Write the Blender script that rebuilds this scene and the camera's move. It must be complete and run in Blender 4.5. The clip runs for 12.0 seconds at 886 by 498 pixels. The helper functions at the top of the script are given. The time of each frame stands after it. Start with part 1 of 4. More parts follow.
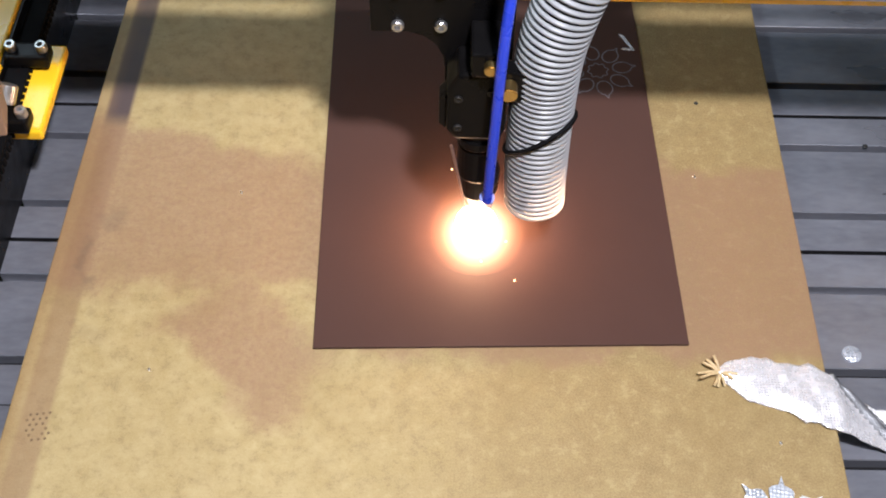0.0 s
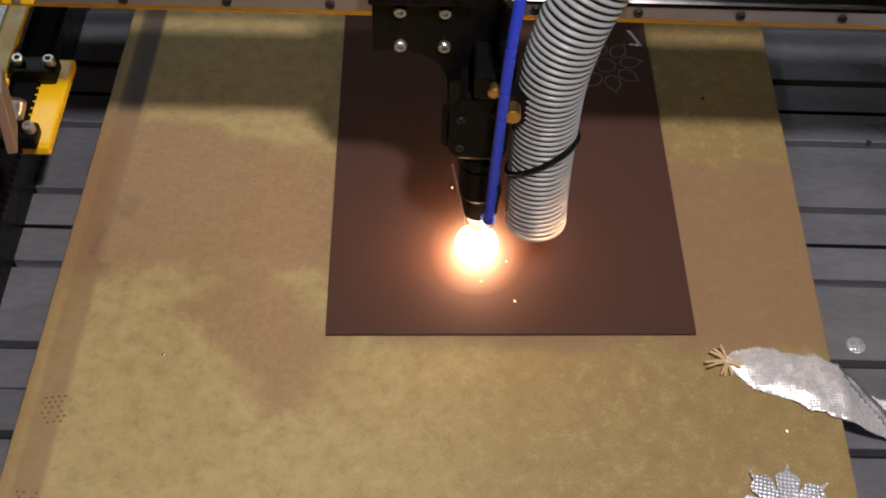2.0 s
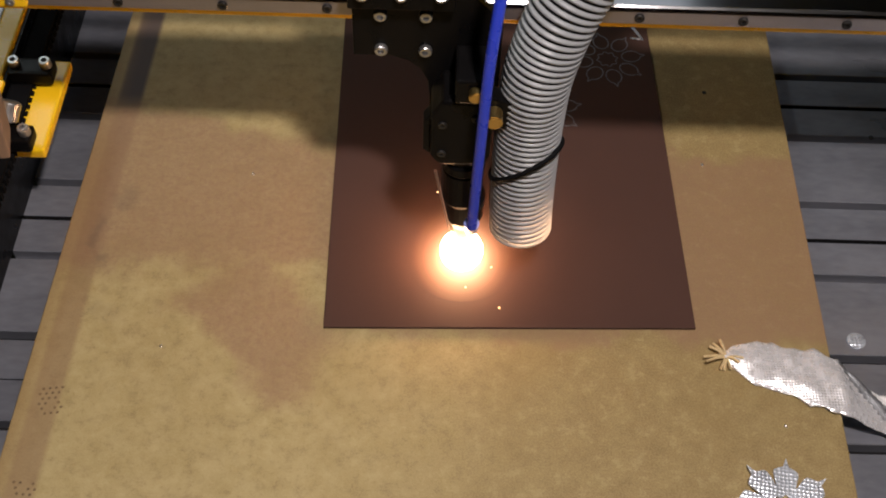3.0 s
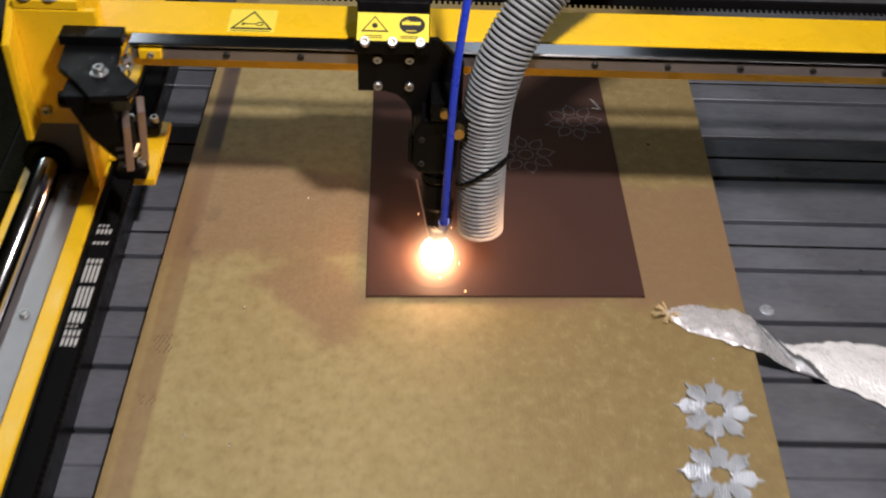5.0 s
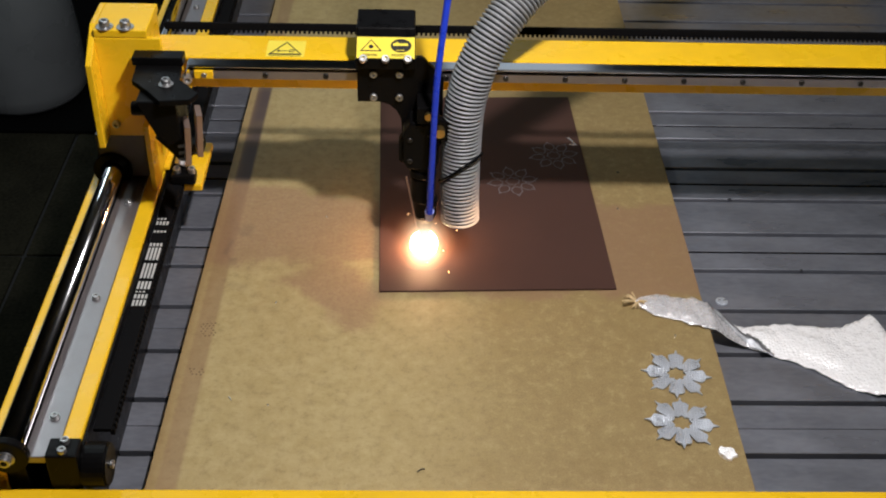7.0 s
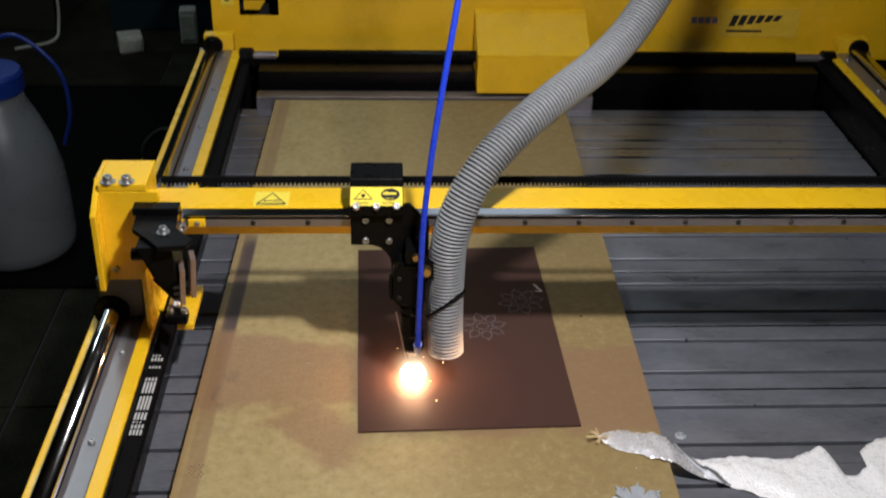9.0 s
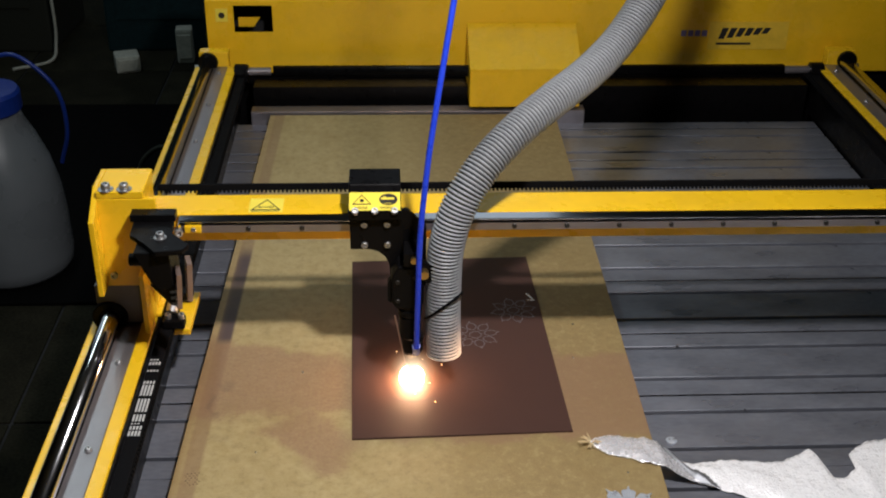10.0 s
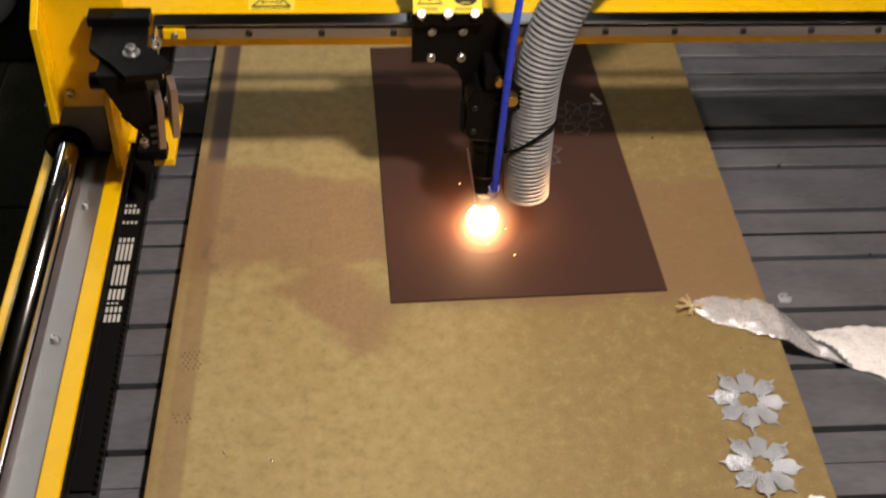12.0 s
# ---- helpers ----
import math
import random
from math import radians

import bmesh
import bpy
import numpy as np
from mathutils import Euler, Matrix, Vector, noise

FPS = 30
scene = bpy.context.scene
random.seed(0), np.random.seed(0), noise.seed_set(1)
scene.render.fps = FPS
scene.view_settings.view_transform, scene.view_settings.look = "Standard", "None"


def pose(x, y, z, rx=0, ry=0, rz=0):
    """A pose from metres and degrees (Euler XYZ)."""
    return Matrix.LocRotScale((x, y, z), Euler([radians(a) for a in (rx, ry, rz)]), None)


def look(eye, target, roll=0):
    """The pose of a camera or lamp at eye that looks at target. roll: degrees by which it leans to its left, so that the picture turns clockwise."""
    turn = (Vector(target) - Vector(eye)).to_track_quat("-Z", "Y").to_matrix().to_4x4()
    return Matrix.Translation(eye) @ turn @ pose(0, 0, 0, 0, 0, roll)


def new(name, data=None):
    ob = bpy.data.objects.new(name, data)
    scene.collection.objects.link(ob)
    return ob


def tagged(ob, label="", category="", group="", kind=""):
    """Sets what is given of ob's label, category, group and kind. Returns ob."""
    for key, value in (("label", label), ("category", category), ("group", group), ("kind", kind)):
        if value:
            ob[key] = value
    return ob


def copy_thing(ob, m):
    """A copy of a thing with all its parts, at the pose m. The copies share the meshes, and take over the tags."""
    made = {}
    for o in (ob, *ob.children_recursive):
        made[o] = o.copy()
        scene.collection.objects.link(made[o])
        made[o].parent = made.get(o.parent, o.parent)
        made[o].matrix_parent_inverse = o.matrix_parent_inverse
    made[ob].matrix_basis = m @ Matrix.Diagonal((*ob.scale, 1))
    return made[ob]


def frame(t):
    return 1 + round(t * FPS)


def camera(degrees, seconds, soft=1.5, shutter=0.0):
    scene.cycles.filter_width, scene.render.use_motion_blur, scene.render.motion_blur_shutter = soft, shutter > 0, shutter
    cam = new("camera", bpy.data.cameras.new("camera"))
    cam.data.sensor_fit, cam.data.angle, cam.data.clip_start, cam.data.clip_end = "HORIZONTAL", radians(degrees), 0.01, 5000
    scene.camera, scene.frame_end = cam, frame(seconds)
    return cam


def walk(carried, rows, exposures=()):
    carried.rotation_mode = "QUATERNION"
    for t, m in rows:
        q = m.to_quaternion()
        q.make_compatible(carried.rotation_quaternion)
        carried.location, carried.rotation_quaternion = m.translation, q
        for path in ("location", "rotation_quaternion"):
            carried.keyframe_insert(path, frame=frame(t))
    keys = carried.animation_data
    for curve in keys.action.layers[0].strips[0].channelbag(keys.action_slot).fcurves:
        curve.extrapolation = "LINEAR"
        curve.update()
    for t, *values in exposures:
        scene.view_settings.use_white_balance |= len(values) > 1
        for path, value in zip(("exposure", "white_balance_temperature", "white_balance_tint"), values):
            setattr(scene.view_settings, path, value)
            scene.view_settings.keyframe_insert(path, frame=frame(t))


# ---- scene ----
cam = camera(42.0, 12.0, soft=1.9, shutter=0.7)
PATH = [
    (0, (0.096, -0.495, 0.788), (0.111, 0.715, -0.805), 1.5),
    (0.5, (0.092, -0.503, 0.789), (0.106, 0.716, -0.797), 1.3),
    (1, (0.084, -0.514, 0.792), (0.109, 0.707, -0.792), 1.7),
    (1.5, (0.078, -0.516, 0.792), (0.103, 0.703, -0.794), 2.1),
    (2, (0.08, -0.512, 0.79), (0.109, 0.703, -0.799), 2.5),
    (2.5, (0.086, -0.512, 0.788), (0.111, 0.699, -0.803), 2.5),
    (3, (0.086, -0.513, 0.786), (0.105, 0.697, -0.805), 2.4),
    (5, (0.052, -0.875, 0.887), (0.1, 0.59, -0.474), 2.6),
    (5.5, (0.05, -1.041, 0.912), (0.065, 0.479, -0.387), 1.7),
    (6, (0.036, -1.098, 0.925), (0.064, 0.473, -0.313), 1.6),
    (6.5, (0.035, -1.116, 0.927), (0.081, 0.465, -0.298), 1.7),
    (8.5, (0.036, -1.19, 0.971), (0.13, 0.498, -0.097), 1.9),
    (9, (0.042, -1.222, 0.989), (0.136, 0.509, -0.008), 1.4),
    (9.5, (0.047, -1.234, 0.99), (0.137, 0.518, 0.028), 1.0),
    (10, (0.051, -1.248, 0.988), (0.147, 0.499, 0.019), 0.9),
    (10.5, (0.038, -1.229, 0.971), (0.141, 0.478, -0.066), 1.1),
    (11, (0.004, -1.083, 0.94), (0.117, 0.502, -0.274), 1.2),
    (11.5, (-0.035, -0.931, 0.924), (0.135, 0.58, -0.376), 2.9),
    (12, (-0.041, -0.86, 0.89), (0.117, 0.591, -0.478), 3.1),
]
walk(cam, [(t, look(eye, target, roll)) for t, eye, target, roll in PATH],
     exposures=[(0, 0.86, 5650, 16), (0.3, 0.52, 5700, 16), (0.6, 0.27, 5800, 16), (1.0, 0.08, 5900, 17), (1.5, -0.08, 6150, 18), (3, -0.11, 6450, 18),
                (5, 0.0, 6150, 16), (6.5, 0.03, 6050, 13), (9.5, 0.10, 5920, 13), (10.5, 0.08, 6150, 14), (12, 0.0, 7150, 18)])

# the laser spot on the plate: seconds, x, y
SPOT = [
    (0, .1317, .1246), (.5, .125, .1181), (1, .1128, .1081), (1.5, .1253, .1001), (2, .1227, .0926), (2.5, .108, .092),
    (3, .1108, .0792), (5, .0758, .0645), (5.5, .0755, .08), (6, .0731, .0841), (6.5, .0569, .0852), (8.5, .0655, .1208),
    (9, .076, .1189), (9.5, .077, .1345), (10, .0844, .1331), (10.5, .092, .1199), (11, .1039, .1372), (11.5, .1053, .1374),
    (12, .1088, .1226)]

BED = -0.028      # top of the aluminium bed; the fibreboard's top is 0
FLOOR = -0.72

# ---- light ----
world = bpy.data.worlds.new("world")
scene.world = world
world.use_nodes = True
world.node_tree.nodes["Background"].inputs[0].default_value = (0.55, 0.62, 0.58, 1)
world.node_tree.nodes["Background"].inputs[1].default_value = 0.06


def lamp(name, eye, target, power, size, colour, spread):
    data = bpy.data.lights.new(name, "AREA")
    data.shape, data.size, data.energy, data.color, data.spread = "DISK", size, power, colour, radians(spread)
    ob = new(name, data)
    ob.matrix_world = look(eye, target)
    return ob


lamp("work_lamp", (0.28, -0.41, 1.25), (-0.16, 0.34, 0.0), 16.4, 0.08, (1.0, 0.925, 0.84), 165)
# unseen fill lamps, added to lift the shade and streak the chrome rod
for name, place, lean, power, wide, long in (("fill_tube", (-1.15, 1.6, 1.9), -28, 6.2, 0.10, 2.6), ("fill_panel", (0.70, 6.1, 2.95), 0, 11.0, 0.90, 8.8),
                                             ("fill_panel", (-1.7, 6.1, 2.95), -12, 15.0, 0.60, 8.8),
                                             ("fill_panel", (-4.2, 6.1, 2.8), -35, 15.0, 0.70, 8.8)):
    fill_light = lamp(name, place, (0, 0, 0), power, long, (0.86, 1.0, 0.92) if lean == -28 else (0.85, 0.96, 1.0), 130 if lean == -28 else 180)
    fill_light.data.shape, fill_light.data.size, fill_light.data.size_y = "RECTANGLE", wide, long
    fill_light.matrix_world = pose(*place, 0, lean, 0)


# ---- materials ----
def material(name, colour, rough=0.5, metal=0.0, vary=0.15, scale=60.0, fine=900.0, bump=0.05, dirt=None, dirt_amount=0.0, random_amount=0.0,
             stretch=(1, 1, 1), rough_vary=0.1, spec=0.5):
    """A paint, metal or plastic with blotches and grain in world metres."""
    m = bpy.data.materials.new(name)
    m.use_nodes = True
    nt = m.node_tree
    n, link = nt.nodes, nt.links.new
    b = n["Principled BSDF"]
    co = n.new("ShaderNodeTexCoord")
    mp = n.new("ShaderNodeMapping")
    mp.inputs["Scale"].default_value = stretch
    link(co.outputs["Object"], mp.inputs[0])
    big, small = n.new("ShaderNodeTexNoise"), n.new("ShaderNodeTexNoise")
    for tex, sc, de in ((big, scale, 4), (small, fine, 2)):
        tex.inputs["Scale"].default_value, tex.inputs["Detail"].default_value = sc, de
        link(mp.outputs[0], tex.inputs["Vector"])
    add = n.new("ShaderNodeMath")
    add.operation = "ADD"
    link(big.outputs["Fac"], add.inputs[0])
    link(small.outputs["Fac"], add.inputs[1])
    rng = n.new("ShaderNodeMapRange")
    rng.inputs["From Min"].default_value, rng.inputs["From Max"].default_value = 0.6, 1.4
    rng.inputs["To Min"].default_value, rng.inputs["To Max"].default_value = 1 - vary, 1 + vary
    link(add.outputs[0], rng.inputs["Value"])
    mul = n.new("ShaderNodeVectorMath")
    mul.operation = "SCALE"
    mul.inputs[0].default_value = colour
    link(rng.outputs[0], mul.inputs["Scale"])
    out = mul.outputs[0]
    if random_amount:
        info = n.new("ShaderNodeObjectInfo")
        r2 = n.new("ShaderNodeMapRange")
        r2.inputs["To Min"].default_value, r2.inputs["To Max"].default_value = 1 - random_amount, 1 + random_amount
        link(info.outputs["Random"], r2.inputs["Value"])
        m2 = n.new("ShaderNodeVectorMath")
        m2.operation = "SCALE"
        link(out, m2.inputs[0])
        link(r2.outputs[0], m2.inputs["Scale"])
        out = m2.outputs[0]
    if dirt:
        dn = n.new("ShaderNodeTexNoise")
        dn.inputs["Scale"].default_value, dn.inputs["Detail"].default_value, dn.inputs["Roughness"].default_value = scale * 0.35, 8, 0.7
        link(mp.outputs[0], dn.inputs["Vector"])
        dr = n.new("ShaderNodeMapRange")
        dr.inputs["From Min"].default_value, dr.inputs["From Max"].default_value = 0.48, 0.72
        dr.inputs["To Max"].default_value = dirt_amount
        link(dn.outputs["Fac"], dr.inputs["Value"])
        mix = n.new("ShaderNodeMix")
        mix.data_type = "RGBA"
        link(dr.outputs[0], mix.inputs["Factor"])
        link(out, mix.inputs["A"])
        mix.inputs["B"].default_value = (*dirt, 1)
        out = mix.outputs["Result"]
    link(out, b.inputs["Base Color"])
    rr = n.new("ShaderNodeMapRange")
    rr.inputs["From Min"].default_value, rr.inputs["From Max"].default_value = 0.3, 0.7
    rr.inputs["To Min"].default_value, rr.inputs["To Max"].default_value = max(0.02, rough - rough_vary), min(1, rough + rough_vary)
    link(big.outputs["Fac"], rr.inputs["Value"])
    link(rr.outputs[0], b.inputs["Roughness"])
    b.inputs["Metallic"].default_value = metal
    b.inputs["Specular IOR Level"].default_value = spec
    if bump:
        bp = n.new("ShaderNodeBump")
        bp.inputs["Strength"].default_value, bp.inputs["Distance"].default_value = bump, 0.001
        link(add.outputs[0], bp.inputs["Height"])
        link(bp.outputs[0], b.inputs["Normal"])
    return m


def glow_material(name, colour, strength, cover):
    """A glow: lets part of what is behind it through."""
    m = bpy.data.materials.new(name)
    m.use_nodes = True
    nt = m.node_tree
    nt.nodes.remove(nt.nodes["Principled BSDF"])
    em, tr, mix = nt.nodes.new("ShaderNodeEmission"), nt.nodes.new("ShaderNodeBsdfTransparent"), nt.nodes.new("ShaderNodeMixShader")
    em.inputs[0].default_value, em.inputs[1].default_value = (*colour, 1), strength
    mix.inputs[0].default_value = cover
    nt.links.new(tr.outputs[0], mix.inputs[1])
    nt.links.new(em.outputs[0], mix.inputs[2])
    nt.links.new(mix.outputs[0], nt.nodes["Material Output"].inputs[0])
    return m


YELLOW = material("yellow_paint", (0.82, 0.50, 0.006), 0.30, vary=0.05, scale=25, dirt=(0.4, 0.25, 0.02), dirt_amount=0.25, bump=0.02)
BLACK = material("black_anodised", (0.0035, 0.0033, 0.0035), 0.34, vary=0.2, bump=0.02, spec=0.11)
RUBBER = material("black_rubber", (0.005, 0.005, 0.0055), 0.8, vary=0.2, spec=0.05)
CHROME = material("chrome", (0.75, 0.76, 0.78), 0.11, 1.0, vary=0.03, bump=0.0, rough_vary=0.01)
STEEL = material("brushed_steel", (0.31, 0.29, 0.30), 0.36, 0.8, vary=0.08, scale=40, dirt=(0.2, 0.17, 0.15), dirt_amount=0.3, rough_vary=0.03)
BOLT = material("zinc_bolt", (0.45, 0.45, 0.45), 0.36, 0.9, vary=0.1)
BRASS = material("brass", (0.6, 0.42, 0.16), 0.35, 1.0)
ALU = material("extruded_aluminium", (0.275, 0.29, 0.335), 0.34, 0.65, vary=0.20, scale=22, fine=160, dirt=(0.44, 0.45, 0.50), dirt_amount=0.5,
               random_amount=0.10, stretch=(0.4, 1, 1), bump=0.02, rough_vary=0.10)
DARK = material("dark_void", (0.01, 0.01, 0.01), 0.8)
HOSE = material("grey_hose", (0.33, 0.345, 0.36), 0.40, vary=0.08)


def see_through(mat, share):
    """Thin plastic: part of the light comes through the wall."""
    nt = mat.node_tree
    b, out = nt.nodes["Principled BSDF"], nt.nodes["Material Output"]
    tr, mix = nt.nodes.new("ShaderNodeBsdfTranslucent"), nt.nodes.new("ShaderNodeMixShader")
    tr.inputs[0].default_value = (0.75, 0.74, 0.72, 1)
    mix.inputs[0].default_value = share
    nt.links.new(b.outputs[0], mix.inputs[1])
    nt.links.new(tr.outputs[0], mix.inputs[2])
    nt.links.new(mix.outputs[0], out.inputs[0])


see_through(HOSE, 0.3)
DULL_BOLT = material("blackened_bolt", (0.05, 0.048, 0.046), 0.35, 0.8, vary=0.2)
# shade between the hose's ribs is put into this near-black
GROOVE_SHADE = material("shaded_hose_groove", (0.012, 0.012, 0.014), 0.6)
BLUE = material("blue_tube", (0.02, 0.05, 0.55), 0.3, vary=0.08)
STICKER = material("yellow_sticker", (0.82, 0.66, 0.06), 0.45, vary=0.04)
INK = material("black_ink", (0.015, 0.015, 0.015), 0.5)
WHITE_INK = material("worn_white_ink", (0.48, 0.48, 0.46), 0.5)
FOIL = material("bright_foil", (0.82, 0.82, 0.84), 0.22, 0.95, vary=0.1, scale=300, bump=0.5)
CONCRETE = material("dark_floor_tile", (0.021, 0.0200, 0.013), 0.85, spec=0.04, vary=0.6, scale=9, fine=120, random_amount=0.3)
WALLPAINT = material("dark_wall", (0.03, 0.034, 0.033), 0.8, vary=0.3, scale=3, fine=60)
JUG = material("white_plastic", (0.14, 0.155, 0.165), 0.30, vary=0.16, scale=8)
BLUECAP = material("blue_plastic", (0.008, 0.03, 0.22), 0.4)
TEAL = material("teal_paint", (0.006, 0.022, 0.025), 0.6, vary=0.5, spec=0.2)
PALE = material("pale_carton", (0.16, 0.16, 0.13), 0.7, vary=0.3)
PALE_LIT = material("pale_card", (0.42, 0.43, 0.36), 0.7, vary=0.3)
OLIVE = material("olive_canvas", (0.016, 0.018, 0.010), 0.8, vary=0.3)
COPPER = material("copper_tinted_alloy", (0.42, 0.3, 0.25), 0.4, 0.8, vary=0.1)


# ---- mesh helpers ----
def part(name, bm, mat, parent=None, label="", smooth=False):
    me = bpy.data.meshes.new(name)
    bm.normal_update()
    bm.to_mesh(me)
    bm.free()
    for one in mat if isinstance(mat, (list, tuple)) else (mat,):
        me.materials.append(one)
    if smooth:
        me.shade_smooth()
    ob = new(name, me)
    if parent:
        ob.parent = parent
    if label:
        ob["label"] = label
    return ob


def thing(name, label, category, group="", at=(0, 0, 0)):
    ob = new(name)
    ob.location = at
    return tagged(ob, label, category, group)


def bevelled(bm, width, segments=2):
    if width:
        bmesh.ops.bevel(bm, geom=bm.edges[:], offset=width, segments=segments, affect="EDGES", profile=0.6)
    return bm


def box(x0, x1, y0, y1, z0, z1, bevel=0.0, m=None):
    bm = bmesh.new()
    bmesh.ops.create_cube(bm, size=1)
    for v in bm.verts:
        v.co = Vector((x0 + (v.co.x + .5) * (x1 - x0), y0 + (v.co.y + .5) * (y1 - y0), z0 + (v.co.z + .5) * (z1 - z0)))
    bevelled(bm, bevel)
    if m:
        bm.transform(m)
    return bm


def prism(points, axis, a, b, bevel=0.0):
    """A polygon in the plane across an axis, given in the two other axes, pulled from a to b."""
    bm = bmesh.new()

    def place(p, q, r):
        return {"x": (r, p, q), "y": (p, r, q), "z": (p, q, r)}[axis]
    low = [bm.verts.new(place(p, q, a)) for p, q in points]
    high = [bm.verts.new(place(p, q, b)) for p, q in points]
    bm.faces.new(low[::-1])
    bm.faces.new(high)
    for i in range(len(points)):
        k = (i + 1) % len(points)
        bm.faces.new((low[i], low[k], high[k], high[i]))
    bmesh.ops.recalc_face_normals(bm, faces=bm.faces[:])
    return bevelled(bm, bevel)


def rod(a, b, r, r2=None, seg=20, bevel=0.0):
    a, b = Vector(a), Vector(b)
    bm = bmesh.new()
    bmesh.ops.create_cone(bm, cap_ends=True, segments=seg, radius1=r, radius2=r if r2 is None else r2, depth=(b - a).length)
    if bevel:
        rims = [e for e in bm.edges if abs(e.verts[0].co.z - e.verts[1].co.z) < 1e-6]
        bmesh.ops.bevel(bm, geom=rims, offset=bevel, segments=2, affect="EDGES")
    bm.transform(Matrix.Translation((a + b) / 2) @ (b - a).to_track_quat("Z", "Y").to_matrix().to_4x4())
    return bm


def merge(*parts):
    out = bmesh.new()
    for one in parts:
        me = bpy.data.meshes.new("scratch")
        one.to_mesh(me)
        one.free()
        out.from_mesh(me)
        bpy.data.meshes.remove(me)
    return out


def lathe(profile, seg=32):
    """Turned about z; profile of (radius, z)."""
    bm = bmesh.new()
    rings = [[bm.verts.new((r * math.cos(2 * math.pi * k / seg), r * math.sin(2 * math.pi * k / seg), z)) for k in range(seg)] for r, z in profile]
    for lo, hi in zip(rings, rings[1:]):
        for k in range(seg):
            j = (k + 1) % seg
            bm.faces.new((lo[k], lo[j], hi[j], hi[k]))
    bm.faces.new(rings[0][::-1])
    bm.faces.new(rings[-1])
    return bm


def spline(points, n):
    """Catmull-Rom through the points."""
    pts = [Vector(p) for p in points]
    pts = [pts[0] * 2 - pts[1], *pts, pts[-1] * 2 - pts[-2]]
    out = []
    for i in range(1, len(pts) - 2):
        p0, p1, p2, p3 = pts[i - 1:i + 3]
        for k in range(n):
            t = k / n
            out.append(0.5 * (2 * p1 + (p2 - p0) * t + (2 * p0 - 5 * p1 + 4 * p2 - p3) * t * t + (3 * p1 - p0 - 3 * p2 + p3) * t ** 3))
    out.append(pts[-2])
    return out


def even(line, step):
    """The line at even steps."""
    out, left = [line[0]], step
    for a, b in zip(line, line[1:]):
        d = (b - a).length
        while d >= left and d > 0:
            a = a + (b - a) * (left / d)
            out.append(a)
            d, left = (b - a).length, step
        left -= d
    return out


def tube(line, radius, seg=12, slots=None):
    """A pipe along a line; radius is one number or a function of the step."""
    bm = bmesh.new()
    rings, side = [], Vector((1, 0, 0))
    for i, p in enumerate(line):
        ahead = (line[min(i + 1, len(line) - 1)] - line[max(i - 1, 0)]).normalized()
        side = (side - ahead * side.dot(ahead)).normalized()
        up = ahead.cross(side)
        r = radius(i) if callable(radius) else radius
        rings.append([bm.verts.new(p + r * (math.cos(2 * math.pi * k / seg) * side + math.sin(2 * math.pi * k / seg) * up)) for k in range(seg)])
    for i, (lo, hi) in enumerate(zip(rings, rings[1:])):
        for k in range(seg):
            j = (k + 1) % seg
            f = bm.faces.new((lo[k], lo[j], hi[j], hi[k]))
            f.smooth = True
            if slots:
                f.material_index = slots(i)
    return bm, rings


def bolt(parent, at, axis=(0, -1, 0), r=0.005, h=0.004, washer=0.0, name="bolt", mat=None):
    """A socket-head bolt, with a washer if it has one."""
    at, axis = Vector(at), Vector(axis).normalized()
    bits = []
    if washer:
        bits.append(rod(at, at + axis * 0.0015, washer, seg=20, bevel=0.0004))
        at = at + axis * 0.0015
    turn = axis.to_track_quat("Z", "Y").to_matrix().to_4x4()
    head = lathe([(r, 0), (r, h * 0.8), (r * 0.86, h), (r * 0.5, h), (r * 0.46, h * 0.35), (0.0001, h * 0.3)], 14)
    head.transform(Matrix.Translation(at) @ turn)
    bits.append(head)
    return part(name, merge(*bits), mat or BOLT, parent, smooth=False)


# ---- room ----
floor = part("floor", box(-6, 6, -5, 11, FLOOR - 0.1, FLOOR - 0.006), DARK)
tagged(floor, "dark grey-green tiled workshop floor", "floor", kind="structure")
tile_mesh = None
for i in range(-7, 6):
    for k in range(-5, 13):
        if tile_mesh is None:
            t0 = part("floor_tile", box(-0.296, 0.296, -0.296, 0.296, -0.02, 0, 0.003), CONCRETE, floor)
            tile_mesh = t0.data
        else:
            t0 = new("floor_tile", tile_mesh)
            t0.parent = floor
        t0.location = (-0.55 + 0.6 * i, 0.1 + 0.6 * k, FLOOR)
for name, b in (("wall_north", (-6, 6, 11.0, 11.2, FLOOR, 3.2)), ("wall_south", (-6, 6, -5.2, -5, FLOOR, 3.2)),
                ("wall_west", (-6.2, -6, -5, 11, FLOOR, 3.2)), ("wall_east", (6, 6.2, -5, 11, FLOOR, 3.2))):
    tagged(part(name, box(*b), WALLPAINT), "dark painted workshop wall", "wall", kind="structure")
tagged(part("ceiling", box(-6.2, 6.2, -5.2, 11.2, 3.2, 3.3), material("dull_ceiling_paint", (0.4, 0.41, 0.4), 0.8, vary=0.15, scale=3, fine=60)), "dull grey workshop ceiling", "ceiling", kind="structure")

# ---- the machine's table ----
bed = thing("machine_bed", "slotted aluminium extrusion bed of a laser cutter", "machine bed")
# near-black base holds the shade beneath the slats
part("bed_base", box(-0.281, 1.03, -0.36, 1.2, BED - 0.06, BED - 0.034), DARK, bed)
part("under_frame", box(-0.300, 1.05, -0.345, 1.25, FLOOR, BED - 0.061, 0.003), BLACK, bed, "black sheet-steel stand under the bed")
PITCH = 0.0835


